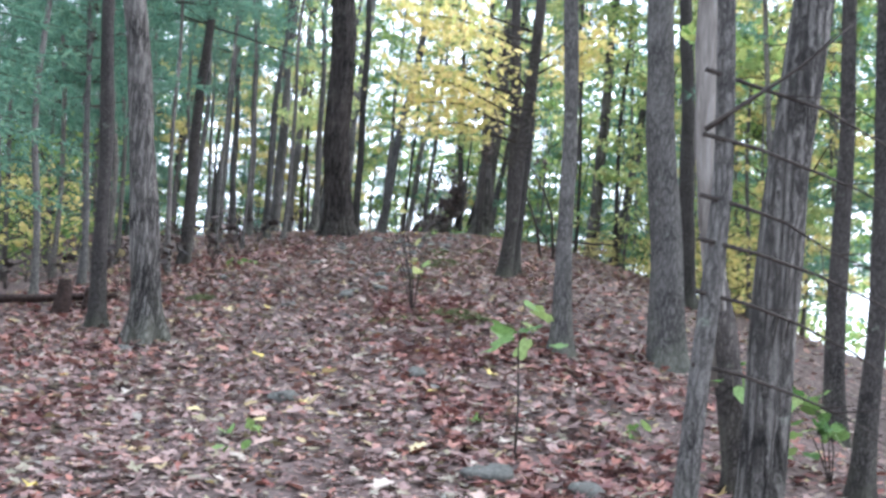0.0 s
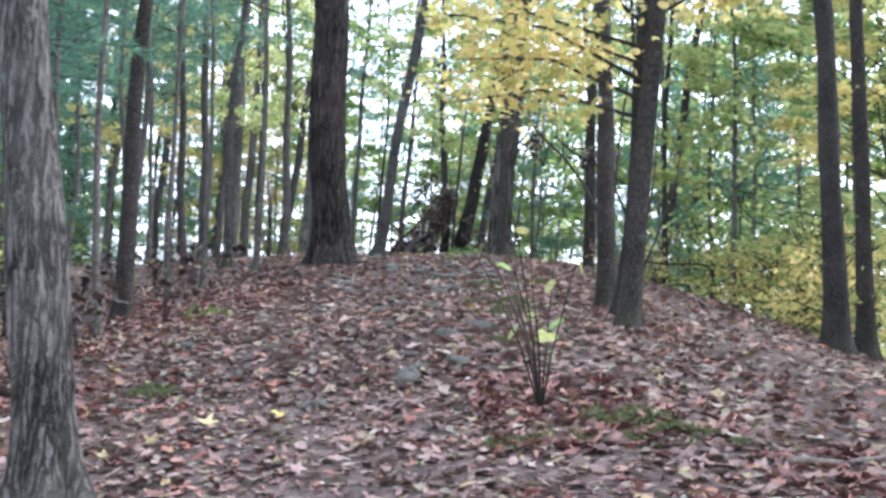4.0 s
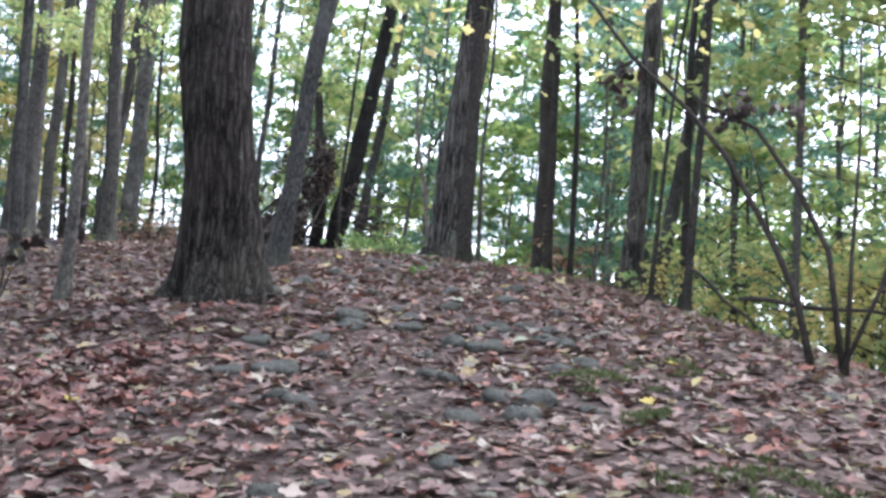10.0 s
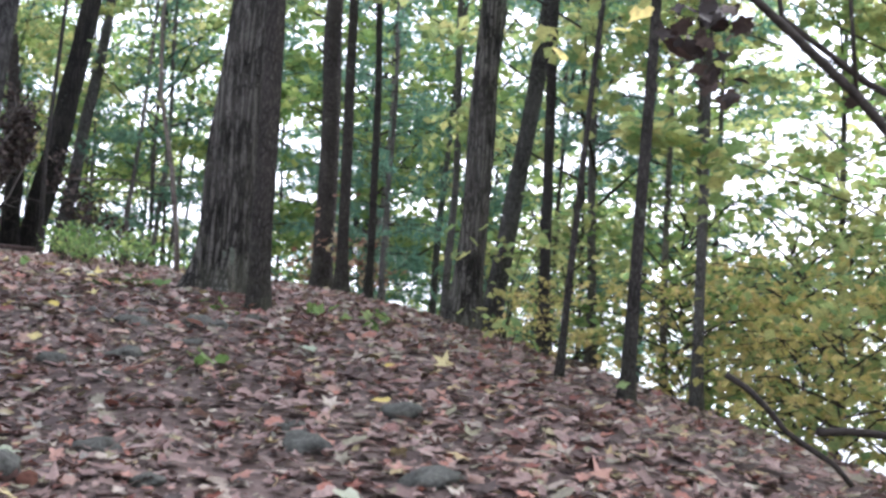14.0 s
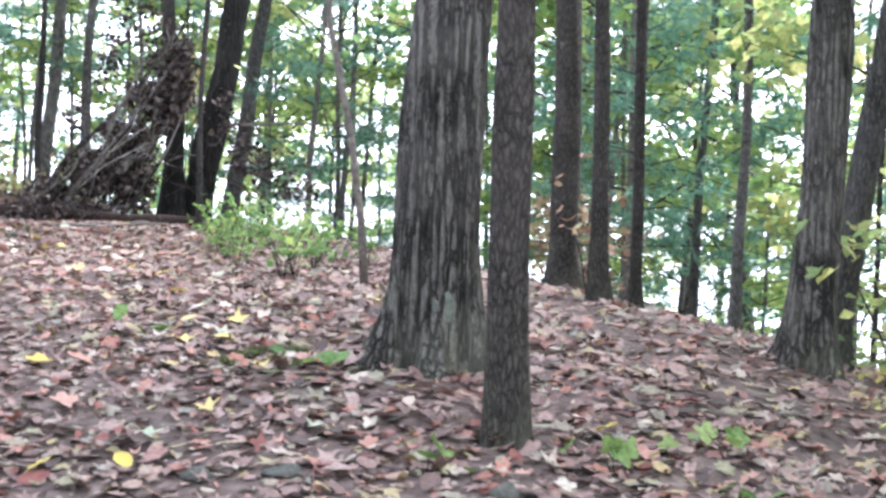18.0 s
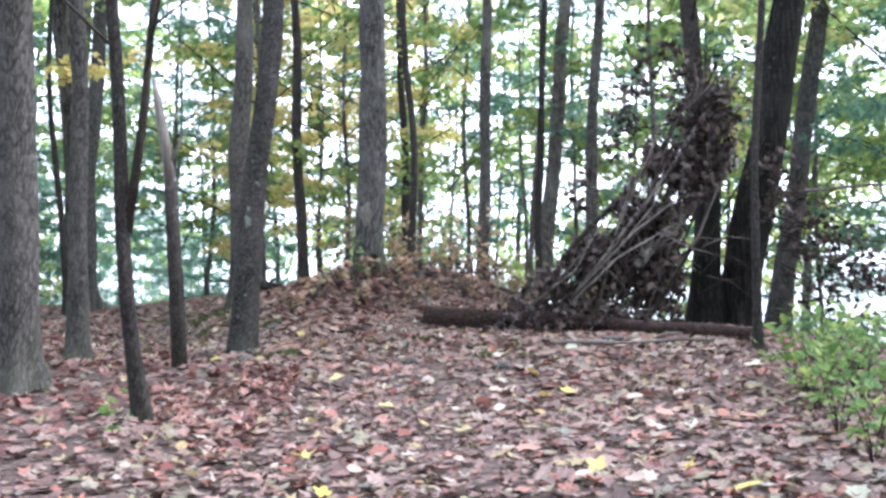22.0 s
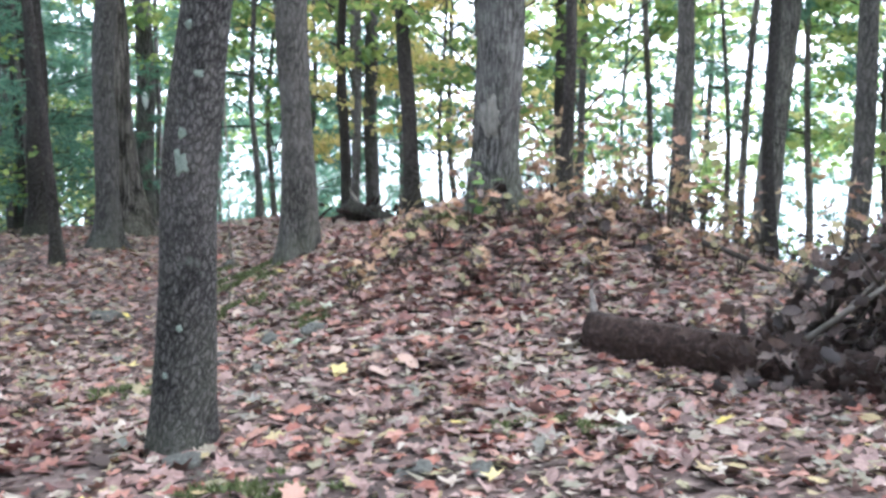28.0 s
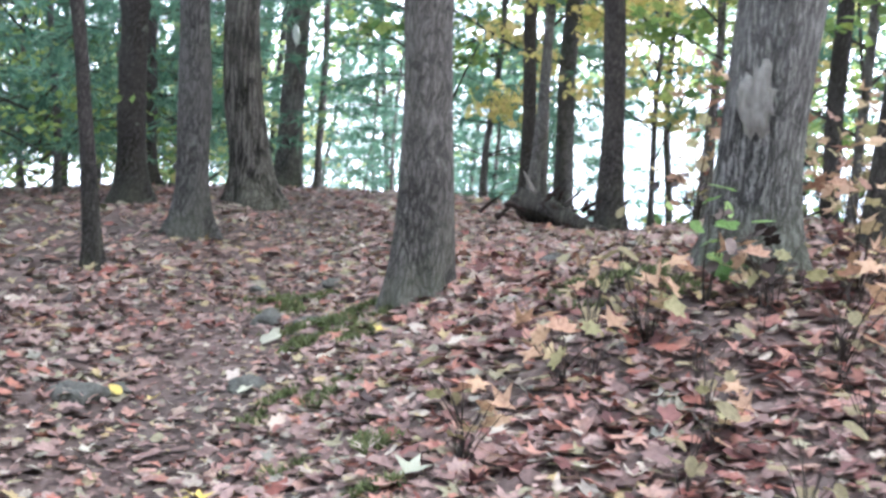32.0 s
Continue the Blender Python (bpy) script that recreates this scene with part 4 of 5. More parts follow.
def plant(name, x, y, stems, height, spread, r, leaf, leaf_mat, per, seed, label, category, group="", droop=0.0, low=0.35):
    """A low woody plant: each stem a part, its leaves one part of many."""
    q = random.Random(seed)
    t = thing(name, pose(x, y, land(x, y)), label, category, group)
    tubes, tips = stem_set(stems, height, spread, r, seed, droop)
    for v, f in tubes:
        child("stem", mesh_of("stem", v, f, TWIG, True), t)
    if per:
        pts = []
        for p in tips:
            for k in range(per):
                u = q.uniform(low, 1.0) * 2.999
                i = min(int(u), 2)
                c = p[i].lerp(p[i + 1], u - i)
                pts.append(tuple(c + Vector((q.gauss(0, leaf * 0.8), q.gauss(0, leaf * 0.8), q.gauss(0, leaf * 0.4)))))
        pts = np.array(pts)
        me = scatter("leaves", pts, np.array([leaf * q.uniform(0.7, 1.3) for _ in pts]), leaf_mat, 0.5, (2, 3) if leaf_mat is not ORANGE else (0, 1))
        tagged(child("foliage", me, t), kind="stuff")
    return t


# the broad-leaved sapling and low plants at the start
plant("sapling", 0.5, 7.7, 1, 1.2, 0.08, 0.010, 0.16, FRESH, 10, 3, "slender sapling with a few large green leaves", "sapling", low=0.72)
plant("sapling", 2.1, 8.0, 4, 0.75, 0.45, 0.007, 0.15, FRESH, 7, 5, "low sapling with broad green leaves beside a trunk", "sapling")
plant("sapling", 1.5, 4.9, 3, 0.5, 0.3, 0.006, 0.10, FRESH, 6, 6, "low sapling with broad green leaves beside a trunk", "sapling")
plant("sapling", 2.9, 8.9, 4, 0.7, 0.4, 0.007, 0.15, FRESH, 6, 8, "low sapling with broad green leaves beside a trunk", "sapling")
plant("bare_bush", -0.36, 13.8, 9, 1.4, 0.62, 0.008, 0.12, LIME, 1, 7, "bare thin-stemmed bush in fallen leaves", "bush")
for k, (x, y) in enumerate(((0.34, 8.5), (-1.13, 7.4), (-1.41, 8.05), (1.5, 8.7), (-3.41, 19.2), (-3.14, 18.8), (-0.6, 30.3), (0.29, 27.75), (0.98, 27.6), (1.3, 27.3), (-4.1, 35.6), (-3.8, 34.8), (0.1, 29.3), (-0.35, 25.6), (1.6, 27.9))):
    plant("seedling", x, y, 3, 0.12, 0.12, 0.003, 0.095, FRESH, 2, 60 + k, "small green maple seedling among fallen leaves", "seedling", "seedlings along the trail")

plant("sapling", -4.1, 43.7, 3, 0.55, 0.2, 0.006, 0.10, FRESH, 5, 131, "low green sapling at the foot of a pale oak", "sapling")
plant("sapling", 3.4, 29.2, 4, 1.5, 0.5, 0.009, 0.12, LIME, 6, 132, "slender maple sapling with pale yellow-green leaves", "sapling")
plant("sapling", 3.15, 33.0, 3, 1.3, 0.4, 0.008, 0.10, ORANGE, 10, 133, "slender oak sapling with russet leaves", "sapling")
plant("sapling", 2.6, 27.6, 3, 0.5, 0.35, 0.005, 0.10, LIME, 7, 134, "low sapling with pale yellow-green leaves", "sapling")
shrubs = [plant("green_shrub", 0.3, 34.6, 9, 0.5, 0.36, 0.004, 0.07, FRESH, 6, 101, "low bright green leafy shrub", "shrub", "green shrubs below the shelter"),
          plant("green_shrub", 0.5, 35.7, 8, 0.44, 0.34, 0.004, 0.065, GREEN, 5, 102, "low leafy green shrub with open twigs", "shrub", "green shrubs below the shelter")]
for k, (x, y) in enumerate(((0.32, 33.9), (0.5, 36.6), (0.9, 36.9), (0.9, 34.9), (0.4, 36.1), (0.75, 37.2), (0.7, 36.2), (0.45, 34.3), (0.6, 35.3), (1.2, 36.0), (0.95, 33.8), (1.3, 35.2), (0.7, 33.2), (1.5, 37.2), (1.1, 34.4), (0.55, 32.9), (1.5, 34.2), (0.3, 35.2))):
    c = copy_thing(shrubs[k % 2], pose(x, y, land(x, y), 0, 0, k * 83))
    s = 0.8 + 0.06 * (k * 5 % 7)
    c.scale = (s, s, s)

brush = [plant("dry_brush", -3.5, 43.4, 9, 0.42, 0.28, 0.004, 0.12, ORANGE, 1, 111, "dry brushwood with russet leaves on the bank", "undergrowth", "brush on the bank"),
         plant("dry_brush", -2.97, 43.5, 8, 0.46, 0.3, 0.004, 0.09, DEADLEAF, 2, 112, "dry brown brushwood on the bank", "undergrowth", "brush on the bank"),
         plant("dry_brush", -4.5, 43.4, 6, 0.36, 0.26, 0.004, 0.10, DULL, 1, 113, "dry brushwood with a few olive leaves", "undergrowth", "brush on the bank"),
         plant("tall_brush", -2.6, 44.2, 5, 1.0, 0.4, 0.006, 0.11, ORANGE, 4, 114, "knee-high oak brush with orange leaves", "undergrowth", "brush on the bank")]
for k in range(150):
    x, y = rng.uniform(-5.2, -0.7), rng.uniform(42.0, 46.5)
    if x < -4.7 + (y - 42.4) * -0.05 or (y < 42.9 and x > -3):
        continue
    tall = y > 43.9 and rng.random() < 0.4
    c = copy_thing(brush[3] if tall else brush[int(rng.integers(0, 3))], pose(x, y, land(x, y), 0, 0, rng.uniform(0, 360)))
    s = rng.uniform(0.5, 1.0)
    c.scale = (s, s, s)
for k in range(46):
    y = rng.uniform(15, 33)
    x = rng.uniform(-8.5, -3.6)
    c = copy_thing(brush[1 + k % 2], pose(x, y, land(x, y), 0, 0, rng.uniform(0, 360)))
    s = rng.uniform(0.9, 1.7)
    c.scale = (s, s, s)


def bush(x, y, h, spread, kind, seed, label):
    t = thing("bush", pose(x, y, land(x, y)), label, "bush", "bushes in the woods")
    v, tr, limbs = leafy_crown(h, spread, 16, 42, 0.10, seed, 0.7)
    tagged(child("branchwork", mesh_of("branchwork", *limbs, TWIG), t), kind="stuff")
    tagged(child("foliage", arrays("foliage", v, tr, {"lime": LIME, "yellow": YELLOW, "green": GREEN, "orange": ORANGE}[kind]), t), kind="stuff")
    return t


BUSHES = {"lime": bush(5.6, 26.2, 2.2, 1.1, "lime", 201, "bush with yellow-green autumn leaves"), "yellow": bush(4.9, 22.6, 1.7, 1.1, "yellow", 202, "bush with yellow autumn leaves"),
          "green": bush(-5.0, 57.0, 2.4, 1.3, "green", 203, "leafy green bush under the trees"), "orange": bush(4.6, 37.0, 1.4, 0.8, "orange", 204, "low bush with russet leaves")}


def bushes(n, x0, x1, y0, y1, kinds, lo=0.7, hi=1.4):
    for _ in range(n):
        x, y = rng.uniform(x0, x1), rng.uniform(y0, y1)
        if abs(x - trail(y)) < 2.6 or ground(x, y) < -2.4:
            continue
        c = copy_thing(BUSHES[kinds[int(rng.integers(0, len(kinds)))]], pose(x, y, land(x, y), 0, 0, rng.uniform(0, 360)))
        s = rng.uniform(lo, hi)
        c.scale = (s, s, s)


for k, (x, y, s, kind) in enumerate(((5.3, 26.8, 0.9, "yellow"), (6.3, 28.4, 1.1, "lime"), (6.9, 28.9, 1.2, "yellow"), (7.8, 29.4, 1.4, "lime"), (7.6, 32.0, 1.3, "green"), (3.7, 29.0, 0.45, "yellow"), (5.7, 24.4, 0.9, "yellow"), (6.3, 26.4, 1.3, "lime"), (7.4, 27.4, 1.5, "yellow"), (8.6, 31.2, 1.6, "lime"), (5.0, 30.6, 0.9, "lime"), (5.6, 29.4, 0.9, "yellow"), (6.3, 30.4, 1.2, "green"), (6.0, 32.2, 1.0, "lime"))):
    c = copy_thing(BUSHES[kind], pose(x, y, land(x, y) - 0.03, 0, 0, k * 71))
    c.scale = (s, s, s)
bushes(5, 6.5, 12, 28, 36, ("lime", "green"), 0.7, 1.2)
bushes(11, 4.0, 14, 34, 46, ("green", "orange", "lime", "lime"), 0.5, 1.1)
bushes(30, -20, 6, 53, 76, ("green", "green", "lime"), 0.9, 1.9)
bushes(14, -20, -9, 44, 54, ("green",), 0.6, 1.2)
bushes(12, -22, -9, 18, 40, ("green", "yellow"), 0.9, 1.6)
bushes(6, 0.5, 5, 44, 54, ("orange", "green"), 0.4, 0.8)
bushes(14, -25, -9, 51, 62, ("green", "green", "lime"), 0.9, 1.7)


# ---------------------------------------------------------------- arching shrub with dead leaf bunches
def rod(name, parent, pts, r0, r1, material, sides=7, label=""):
    n = len(pts)
    v, f = tube(pts, [r0 + (r1 - r0) * i / (n - 1) for i in range(n)], sides, 0.15)
    return child(name, mesh_of(name, v, f, material, True), parent, label)


ax, ay = 1.75, 21.72
az = land(ax, ay)
arch = thing("arching_shrub", pose(ax, ay, az), "dark arching witch-hazel shrub with dead leaf bunches", "shrub")
def local(points):
    return [Vector((x - ax, y - ay, z - az)) for x, y, z in points]
rod("stem", arch, local([(1.67, 21.69, 2.9), (1.61, 21.82, 3.41), (1.48, 21.98, 3.81), (1.23, 22.17, 4.36), (0.99, 22.36, 4.72), (0.66, 22.58, 5.09), (0.3, 22.9, 5.7), (0.0, 23.2, 6.3)]), 0.028, 0.010, TWIG)
rod("stem", arch, local([(1.9, 21.7, 2.9), (1.85, 21.85, 3.72), (1.7, 22.03, 4.16), (1.47, 22.23, 4.59), (1.16, 22.48, 4.79), (0.95, 22.69, 5.03), (0.93, 22.82, 5.6)]), 0.024, 0.008, TWIG)
rod("stem", arch, local([(1.95, 21.75, 2.9), (2.05, 21.9, 3.7), (2.2, 22.1, 4.5), (2.3, 22.3, 5.4)]), 0.02, 0.007, TWIG)
rod("stem", arch, local([(1.85, 21.65, 2.9), (2.1, 21.6, 3.5), (2.4, 21.7, 4.3), (2.5, 21.8, 5.0)]), 0.018, 0.006, TWIG)
rod("stem", arch, local([(1.48, 21.98, 3.81), (1.42, 22.05, 4.2), (1.3, 22.1, 4.6)]), 0.009, 0.004, TWIG)
rod("stem", arch, local([(0.99, 22.36, 4.72), (0.98, 22.4, 5.1), (1.1, 22.5, 5.6)]), 0.010, 0.004, TWIG)
pts = []
for (cx, cy, cz, n, s) in ((0.62, 22.72, 4.98, 46, 0.07), (0.66, 22.7, 4.78, 12, 0.04), (1.38, 22.25, 4.72, 30, 0.09), (1.25, 22.4, 4.66, 22, 0.07), (1.7, 22.1, 4.7, 16, 0.06)):
    for _ in range(n):
        pts.append((cx - ax + rng.normal(0, s), cy - ay + rng.normal(0, s), cz - az + rng.normal(0, s * 0.9)))
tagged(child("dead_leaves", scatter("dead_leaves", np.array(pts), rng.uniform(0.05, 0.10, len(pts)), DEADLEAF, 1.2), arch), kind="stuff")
pts = []
for _ in range(240):
    u = rng.random()
    pts.append((0.2 + rng.normal(0, 0.9) - ax, 22.9 + rng.normal(0, 0.6) - ay, 5.75 + rng.normal(0, 0.28) - az))
tagged(child("foliage", scatter("leaves", np.array(pts), rng.uniform(0.06, 0.12, len(pts)), YELLOW, 0.6, (2, 3)), arch), kind="stuff")
pts = [(0.2 + rng.normal(0, 0.8) + 1.7, rng.normal(0.5, 0.7), 1.6 + rng.normal(0, 0.8)) for _ in range(260)]
tagged(child("foliage", scatter("leaves", np.array(pts), rng.uniform(0.05, 0.10, len(pts)), LIME, 0.6, (2, 3)), arch), kind="stuff")

# ---------------------------------------------------------------- the stick shelter against the leaning tree
hx, hy = -0.08, 40.9
hz = land(hx, hy)
shelter = thing("stick_shelter", pose(hx, hy, hz), "lean-to shelter of dead branches and brown leaves", "shelter")
shelter.scale = (1.06, 1.06, 1.06)
q = random.Random(77)
rod("ridge_pole", shelter, [(-0.25, -0.36, 0.8), (-0.02, -0.2, 1.0), (0.22, 0.05, 1.25), (0.66, 0.5, 1.66)], 0.045, 0.038, DEADWOOD, 12, "pale weathered ridge pole")
rod("ridge_pole", shelter, [(-0.42, -0.42, 0.62), (-0.1, -0.25, 0.98), (0.2, 0.08, 1.32), (0.6, 0.52, 1.76)], 0.05, 0.034, DEADWOOD, 12, "pale weathered ridge pole")
for a, b, c, r in (((-0.95, -0.55, 0.45), (-0.45, -0.56, 0.95), (0.1, -0.5, 1.35), 0.013), ((-1.05, -0.6, 0.3), (-0.6, -0.58, 0.72), (-0.05, -0.52, 1.02), 0.016), ((-0.6, -0.55, 0.8), (-0.25, -0.55, 1.2), (-0.12, -0.5, 1.6), 0.010), ((-1.5, -0.4, 0.25), (-1.0, -0.5, 0.62), (-0.72, -0.5, 1.1), 0.015), ((-0.2, -0.55, 0.95), (0.05, -0.52, 0.8), (0.3, -0.5, 0.72), 0.008)):
    rod("stick", shelter, [a, b, c], r, r * 0.45, DEADWOOD, 7)
rod("pole", shelter, [(-0.5, -0.3, 0.6), (-0.1, -0.15, 1.02), (0.3, 0.15, 1.45), (0.62, 0.5, 1.82)], 0.028, 0.02, STICK, 9)
rod("pole", shelter, [(-1.5, 0.0, 0.15), (-1.02, -0.1, 0.86), (-0.5, -0.12, 1.35), (-0.12, -0.1, 1.78), (0.12, -0.05, 2.2)], 0.034, 0.014, TWIG, 8)
rod("pole", shelter, [(-1.25, -0.3, 0.1), (-0.7, -0.35, 0.75), (-0.1, -0.3, 1.5), (0.3, -0.2, 2.1)], 0.028, 0.014, STICK, 8)
def pile_top(x):
    """Height of the heap's back slope."""
    line = ((-1.8, 0.1), (-1.4, 0.5), (-0.8, 0.92), (-0.4, 1.48), (-0.1, 1.95), (0.3, 2.35), (0.6, 2.3))
    for (a, h), (b, k) in zip(line, line[1:]):
        if x < b:
            return max(0.1, h + (k - h) * (x - a) / (b - a))
    return 2.3
for k in range(48):
    fx = q.uniform(-1.5, -0.15)
    foot = Vector((fx, q.uniform(-0.55, 0.6), q.uniform(0, 0.2)))
    tx = fx + q.uniform(0.35, 1.1)
    top = Vector((tx, q.uniform(-0.45, 0.25), pile_top(min(tx, 0.55)) * q.uniform(0.7, 1.08)))
    bend = foot.lerp(top, 0.5) + Vector((q.uniform(-0.2, 0.2), q.uniform(-0.1, 0.06), q.uniform(-0.15, 0.2)))
    r = q.uniform(0.006, 0.018)
    end = top + (top - foot) * q.uniform(0.02, 0.2) + Vector((q.uniform(-0.1, 0.1), 0, q.uniform(-0.05, 0.1)))
    rod("stick", shelter, [foot, bend, top, end], r, r * 0.4, TWIG if k % 3 == 0 else STICK, 6)
for k in range(90):
    ux = q.uniform(-1.45, 0.4)
    a = Vector((ux, q.uniform(-0.62, -0.1), pile_top(ux) * q.uniform(0.1, 1.0)))
    b = a + Vector((q.uniform(-0.35, 0.6), q.uniform(-0.15, 0.1), q.uniform(-0.25, 0.5)))
    rod("twig", shelter, [a, a.lerp(b, 0.5) + Vector((q.uniform(-0.05, 0.05), 0, 0.06)), b], q.uniform(0.004, 0.009), 0.002, STICK if k % 2 else TWIG, 5)
pts = []
while len(pts) < 5200:
    x, z = rng.uniform(-1.7, 0.5), rng.uniform(0.02, 2.4)
    if z > pile_top(x) * 1.02 or (x > 0.02 and z < 1.0 + 0.9 * (x + 0.1)):
        continue
    clump = noise.noise((x * 3.2, z * 3.2, 4.4)) + 0.25 * noise.noise((x * 8, z * 8, 1.4))
    if clump < -0.22 or (z < 0.36 and x > -0.85 and noise.noise((x * 4.5, z * 5, 9.0)) < 0.12):
        continue
    pts.append((x + rng.normal(0, 0.05), rng.normal(-0.08, 0.19), max(0.05, z + rng.normal(0, 0.05))))
for (cx, cz, n, s) in ((-0.3, 2.5, 60, 0.11), (-0.42, 2.3, 30, 0.06), (-0.5, 2.05, 50, 0.08), (-0.62, 1.75, 26, 0.07), (0.05, 2.6, 70, 0.12), (0.3, 2.35, 110, 0.14), (0.15, 2.1, 80, 0.12), (-0.85, 1.5, 22, 0.06), (-0.98, 1.28, 22, 0.06), (0.45, 1.95, 60, 0.1)):
    for _ in range(n):
        pts.append((cx + rng.normal(0, s), rng.normal(-0.05, 0.12), cz + rng.normal(0, s * 1.3)))
for (cx, cz, n, s) in ((1.05, 1.25, 70, 0.15), (1.15, 1.0, 90, 0.15), (1.35, 0.75, 130, 0.18), (1.7, 0.6, 110, 0.18), (1.5, 0.3, 90, 0.17), (1.95, 0.35, 80, 0.16), (1.0, 1.6, 40, 0.1)):
    for _ in range(n):
        pts.append((cx + rng.normal(0, s), rng.normal(0.15, 0.2), cz + rng.normal(0, s)))
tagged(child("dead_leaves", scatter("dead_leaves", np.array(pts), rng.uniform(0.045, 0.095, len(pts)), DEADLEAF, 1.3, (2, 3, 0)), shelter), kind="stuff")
for k in range(12):
    a = Vector((1.0, 0.05, q.uniform(0.5, 1.3)))
    b = a + Vector((q.uniform(0.5, 1.2), q.uniform(-0.1, 0.3), q.uniform(-0.8, 0.0)))
    rod("twig", shelter, [a, a.lerp(b, 0.5) + Vector((0, 0, 0.08)), b], 0.01, 0.003, TWIG, 5)
yellow = thing("sapling", pose(0.5, 42.4, land(0.5, 42.4)), "thin sapling with bright yellow leaves behind a trunk", "sapling")
rod("stem", yellow, [(0, 0, -0.05), (0.0, 0, 0.9), (0.04, 0, 1.8), (0.1, 0, 2.9)], 0.014, 0.005, TWIG, 6)
leaf_at = np.stack([rng.normal(0.05, 0.16, 130), rng.normal(0, 0.15, 130), rng.normal(2.35, 0.32, 130)], 1)
tagged(child("foliage", scatter("leaves", leaf_at, rng.uniform(0.06, 0.11, 130), YELLOW, 0.6, (2, 3)), yellow), kind="stuff")
# this stem's near-black bark includes the shade beside the leaning trunk
stem = thing("tree", pose(0.24, 41.65, land(0.24, 41.65)), "short dead stem in the stick shelter, darkened for shade", "tree")
child("trunk", trunk_mesh(0.38, 2.7, (0.05, 0.0), BARK_SHADED, 14, 0.3, 0.4, 5), stem)
limb(T, (0.3, 0, 1.55), (1, -0.25, 0.05), 2.4, 0.028, STICK, 0.05, 4, 81)
tree(0.36, 38.2, 0.075, 0.06, 0.0, "dark", 9, "", 5, 1, 0.35)


pale = thing("sapling", pose(1.12, 32.5, land(1.12, 32.5)), "slender pale sapling with a curved bare stem", "sapling")
rod("stem", pale, [(0, 0, -0.05), (-0.03, 0, 0.5), (-0.12, 0, 1.2), (-0.27, 0.02, 2.0), (-0.3, 0, 2.8), (-0.22, 0, 3.6), (-0.1, 0, 4.4)], 0.036, 0.01, STICK, 10)
for k, z in enumerate((1.5, 1.9, 2.3, 2.7, 3.1)):
    a = k * 2.1
    rod("twig", pale, [(-0.2 - 0.02 * k, 0, z), (-0.2 + 0.25 * math.cos(a), 0.2 * math.sin(a), z + 0.15), (-0.2 + 0.5 * math.cos(a), 0.4 * math.sin(a), z + 0.2)], 0.005, 0.002, TWIG, 5)
leaf_at = np.stack([rng.normal(-0.2, 0.35, 60), rng.normal(0, 0.3, 60), rng.uniform(1.6, 3.6, 60)], 1)
tagged(child("foliage", scatter("leaves", leaf_at, rng.uniform(0.05, 0.09, 60), LIME, 0.6, (2, 3)), pale), kind="stuff")


# ---------------------------------------------------------------- fallen wood
def log_thing(name, a, b, r0, r1, material, label, category, rough=0.25, sides=16, parts=()):
    a, b = Vector(a), Vector(b)
    t = thing(name, Matrix.Translation(a), label, category)
    n = max(6, int((b - a).length / 0.16))
    pts, rad = [], []
    for i in range(n + 1):
        u = i / n
        pts.append((b - a) * u + Vector((0, 0, 0.03 * noise.noise((u * 3, r0 * 50, 0)))) + Vector((0.02 * noise.noise((u * 4, 1, r0 * 70)), 0.03 * noise.noise((u * 3, 5, r0 * 40)), 0)))
        rad.append((r0 + (r1 - r0) * u) * (1 + 0.10 * noise.noise((u * 9, 3, r0 * 90))))
    v, f = tube(pts, rad, sides, rough, 0, int(r0 * 100))
    child("bark", mesh_of("bark", v, f, material, True), t)
    for p, d, ln, r in parts:
        limb(t, p, d, ln, r, STICK, 0.0, 1, int(ln * 100))
    return t


log_thing("fallen_log", (-2.79, 41.12, land(-2.79, 41.12) + 0.1), (-0.95, 40.1, land(-0.95, 40.1) + 0.08), 0.122, 0.095, ROTTEN, "dark rotting log lying before the stick shelter", "log", 0.3, 18,
          (((0.02, 0.0, 0.05), (-0.15, 0.3, 1), 0.22, 0.03),))
log_thing("fallen_log", (-1.1, 40.3, land(-1.1, 40.3) + 0.08), (0.4, 38.95, land(0.4, 38.85) + 0.065), 0.085, 0.065, ROTTEN, "dark red-brown log lying in leaves beside a shelter", "log", 0.3, 16)
log_thing("fallen_stick", (-1.35, 38.9, land(-1.35, 38.9) + 0.03), (0.0, 38.6, land(0.0, 39.1) + 0.05), 0.022, 0.012, STICK, "grey stick lying on fallen leaves", "stick", 0.2, 7)
log_thing("fallen_stick", (-0.9, 39.25, land(-0.9, 39.25) + 0.03), (0.2, 38.9, land(0.2, 39.65) + 0.04), 0.028, 0.016, STICK, "grey stick lying on fallen leaves", "stick", 0.2, 7)
log_thing("fallen_stick", (-0.4, 39.2, land(-0.4, 39.2) + 0.03), (0.1, 39.6, land(0.1, 39.6) + 0.1), 0.02, 0.01, STICK, "grey stick lying on fallen leaves", "stick", 0.2, 7)
log_thing("fallen_stick", (-2.3, 43.7, land(-2.3, 43.7) + 0.12), (-1.3, 43.1, land(-1.3, 43.1) + 0.03), 0.025, 0.016, TWIG, "dark fallen branch on the bank", "stick", 0.2, 7)
log_thing("fallen_stick", (0.75, 12.45, land(0.75, 12.45) + 0.03), (1.6, 12.9, land(1.6, 12.9) + 0.05), 0.025, 0.012, STICK, "grey stick lying on fallen leaves", "stick", 0.2, 7)
log_thing("fallen_branch", (2.05, 23.6, land(2.05, 23.6) + 0.3), (3.3, 23.4, land(3.3, 23.4) + 0.55), 0.022, 0.015, TWIG, "dark fallen branch propped above the slope", "branch", 0.2, 7)
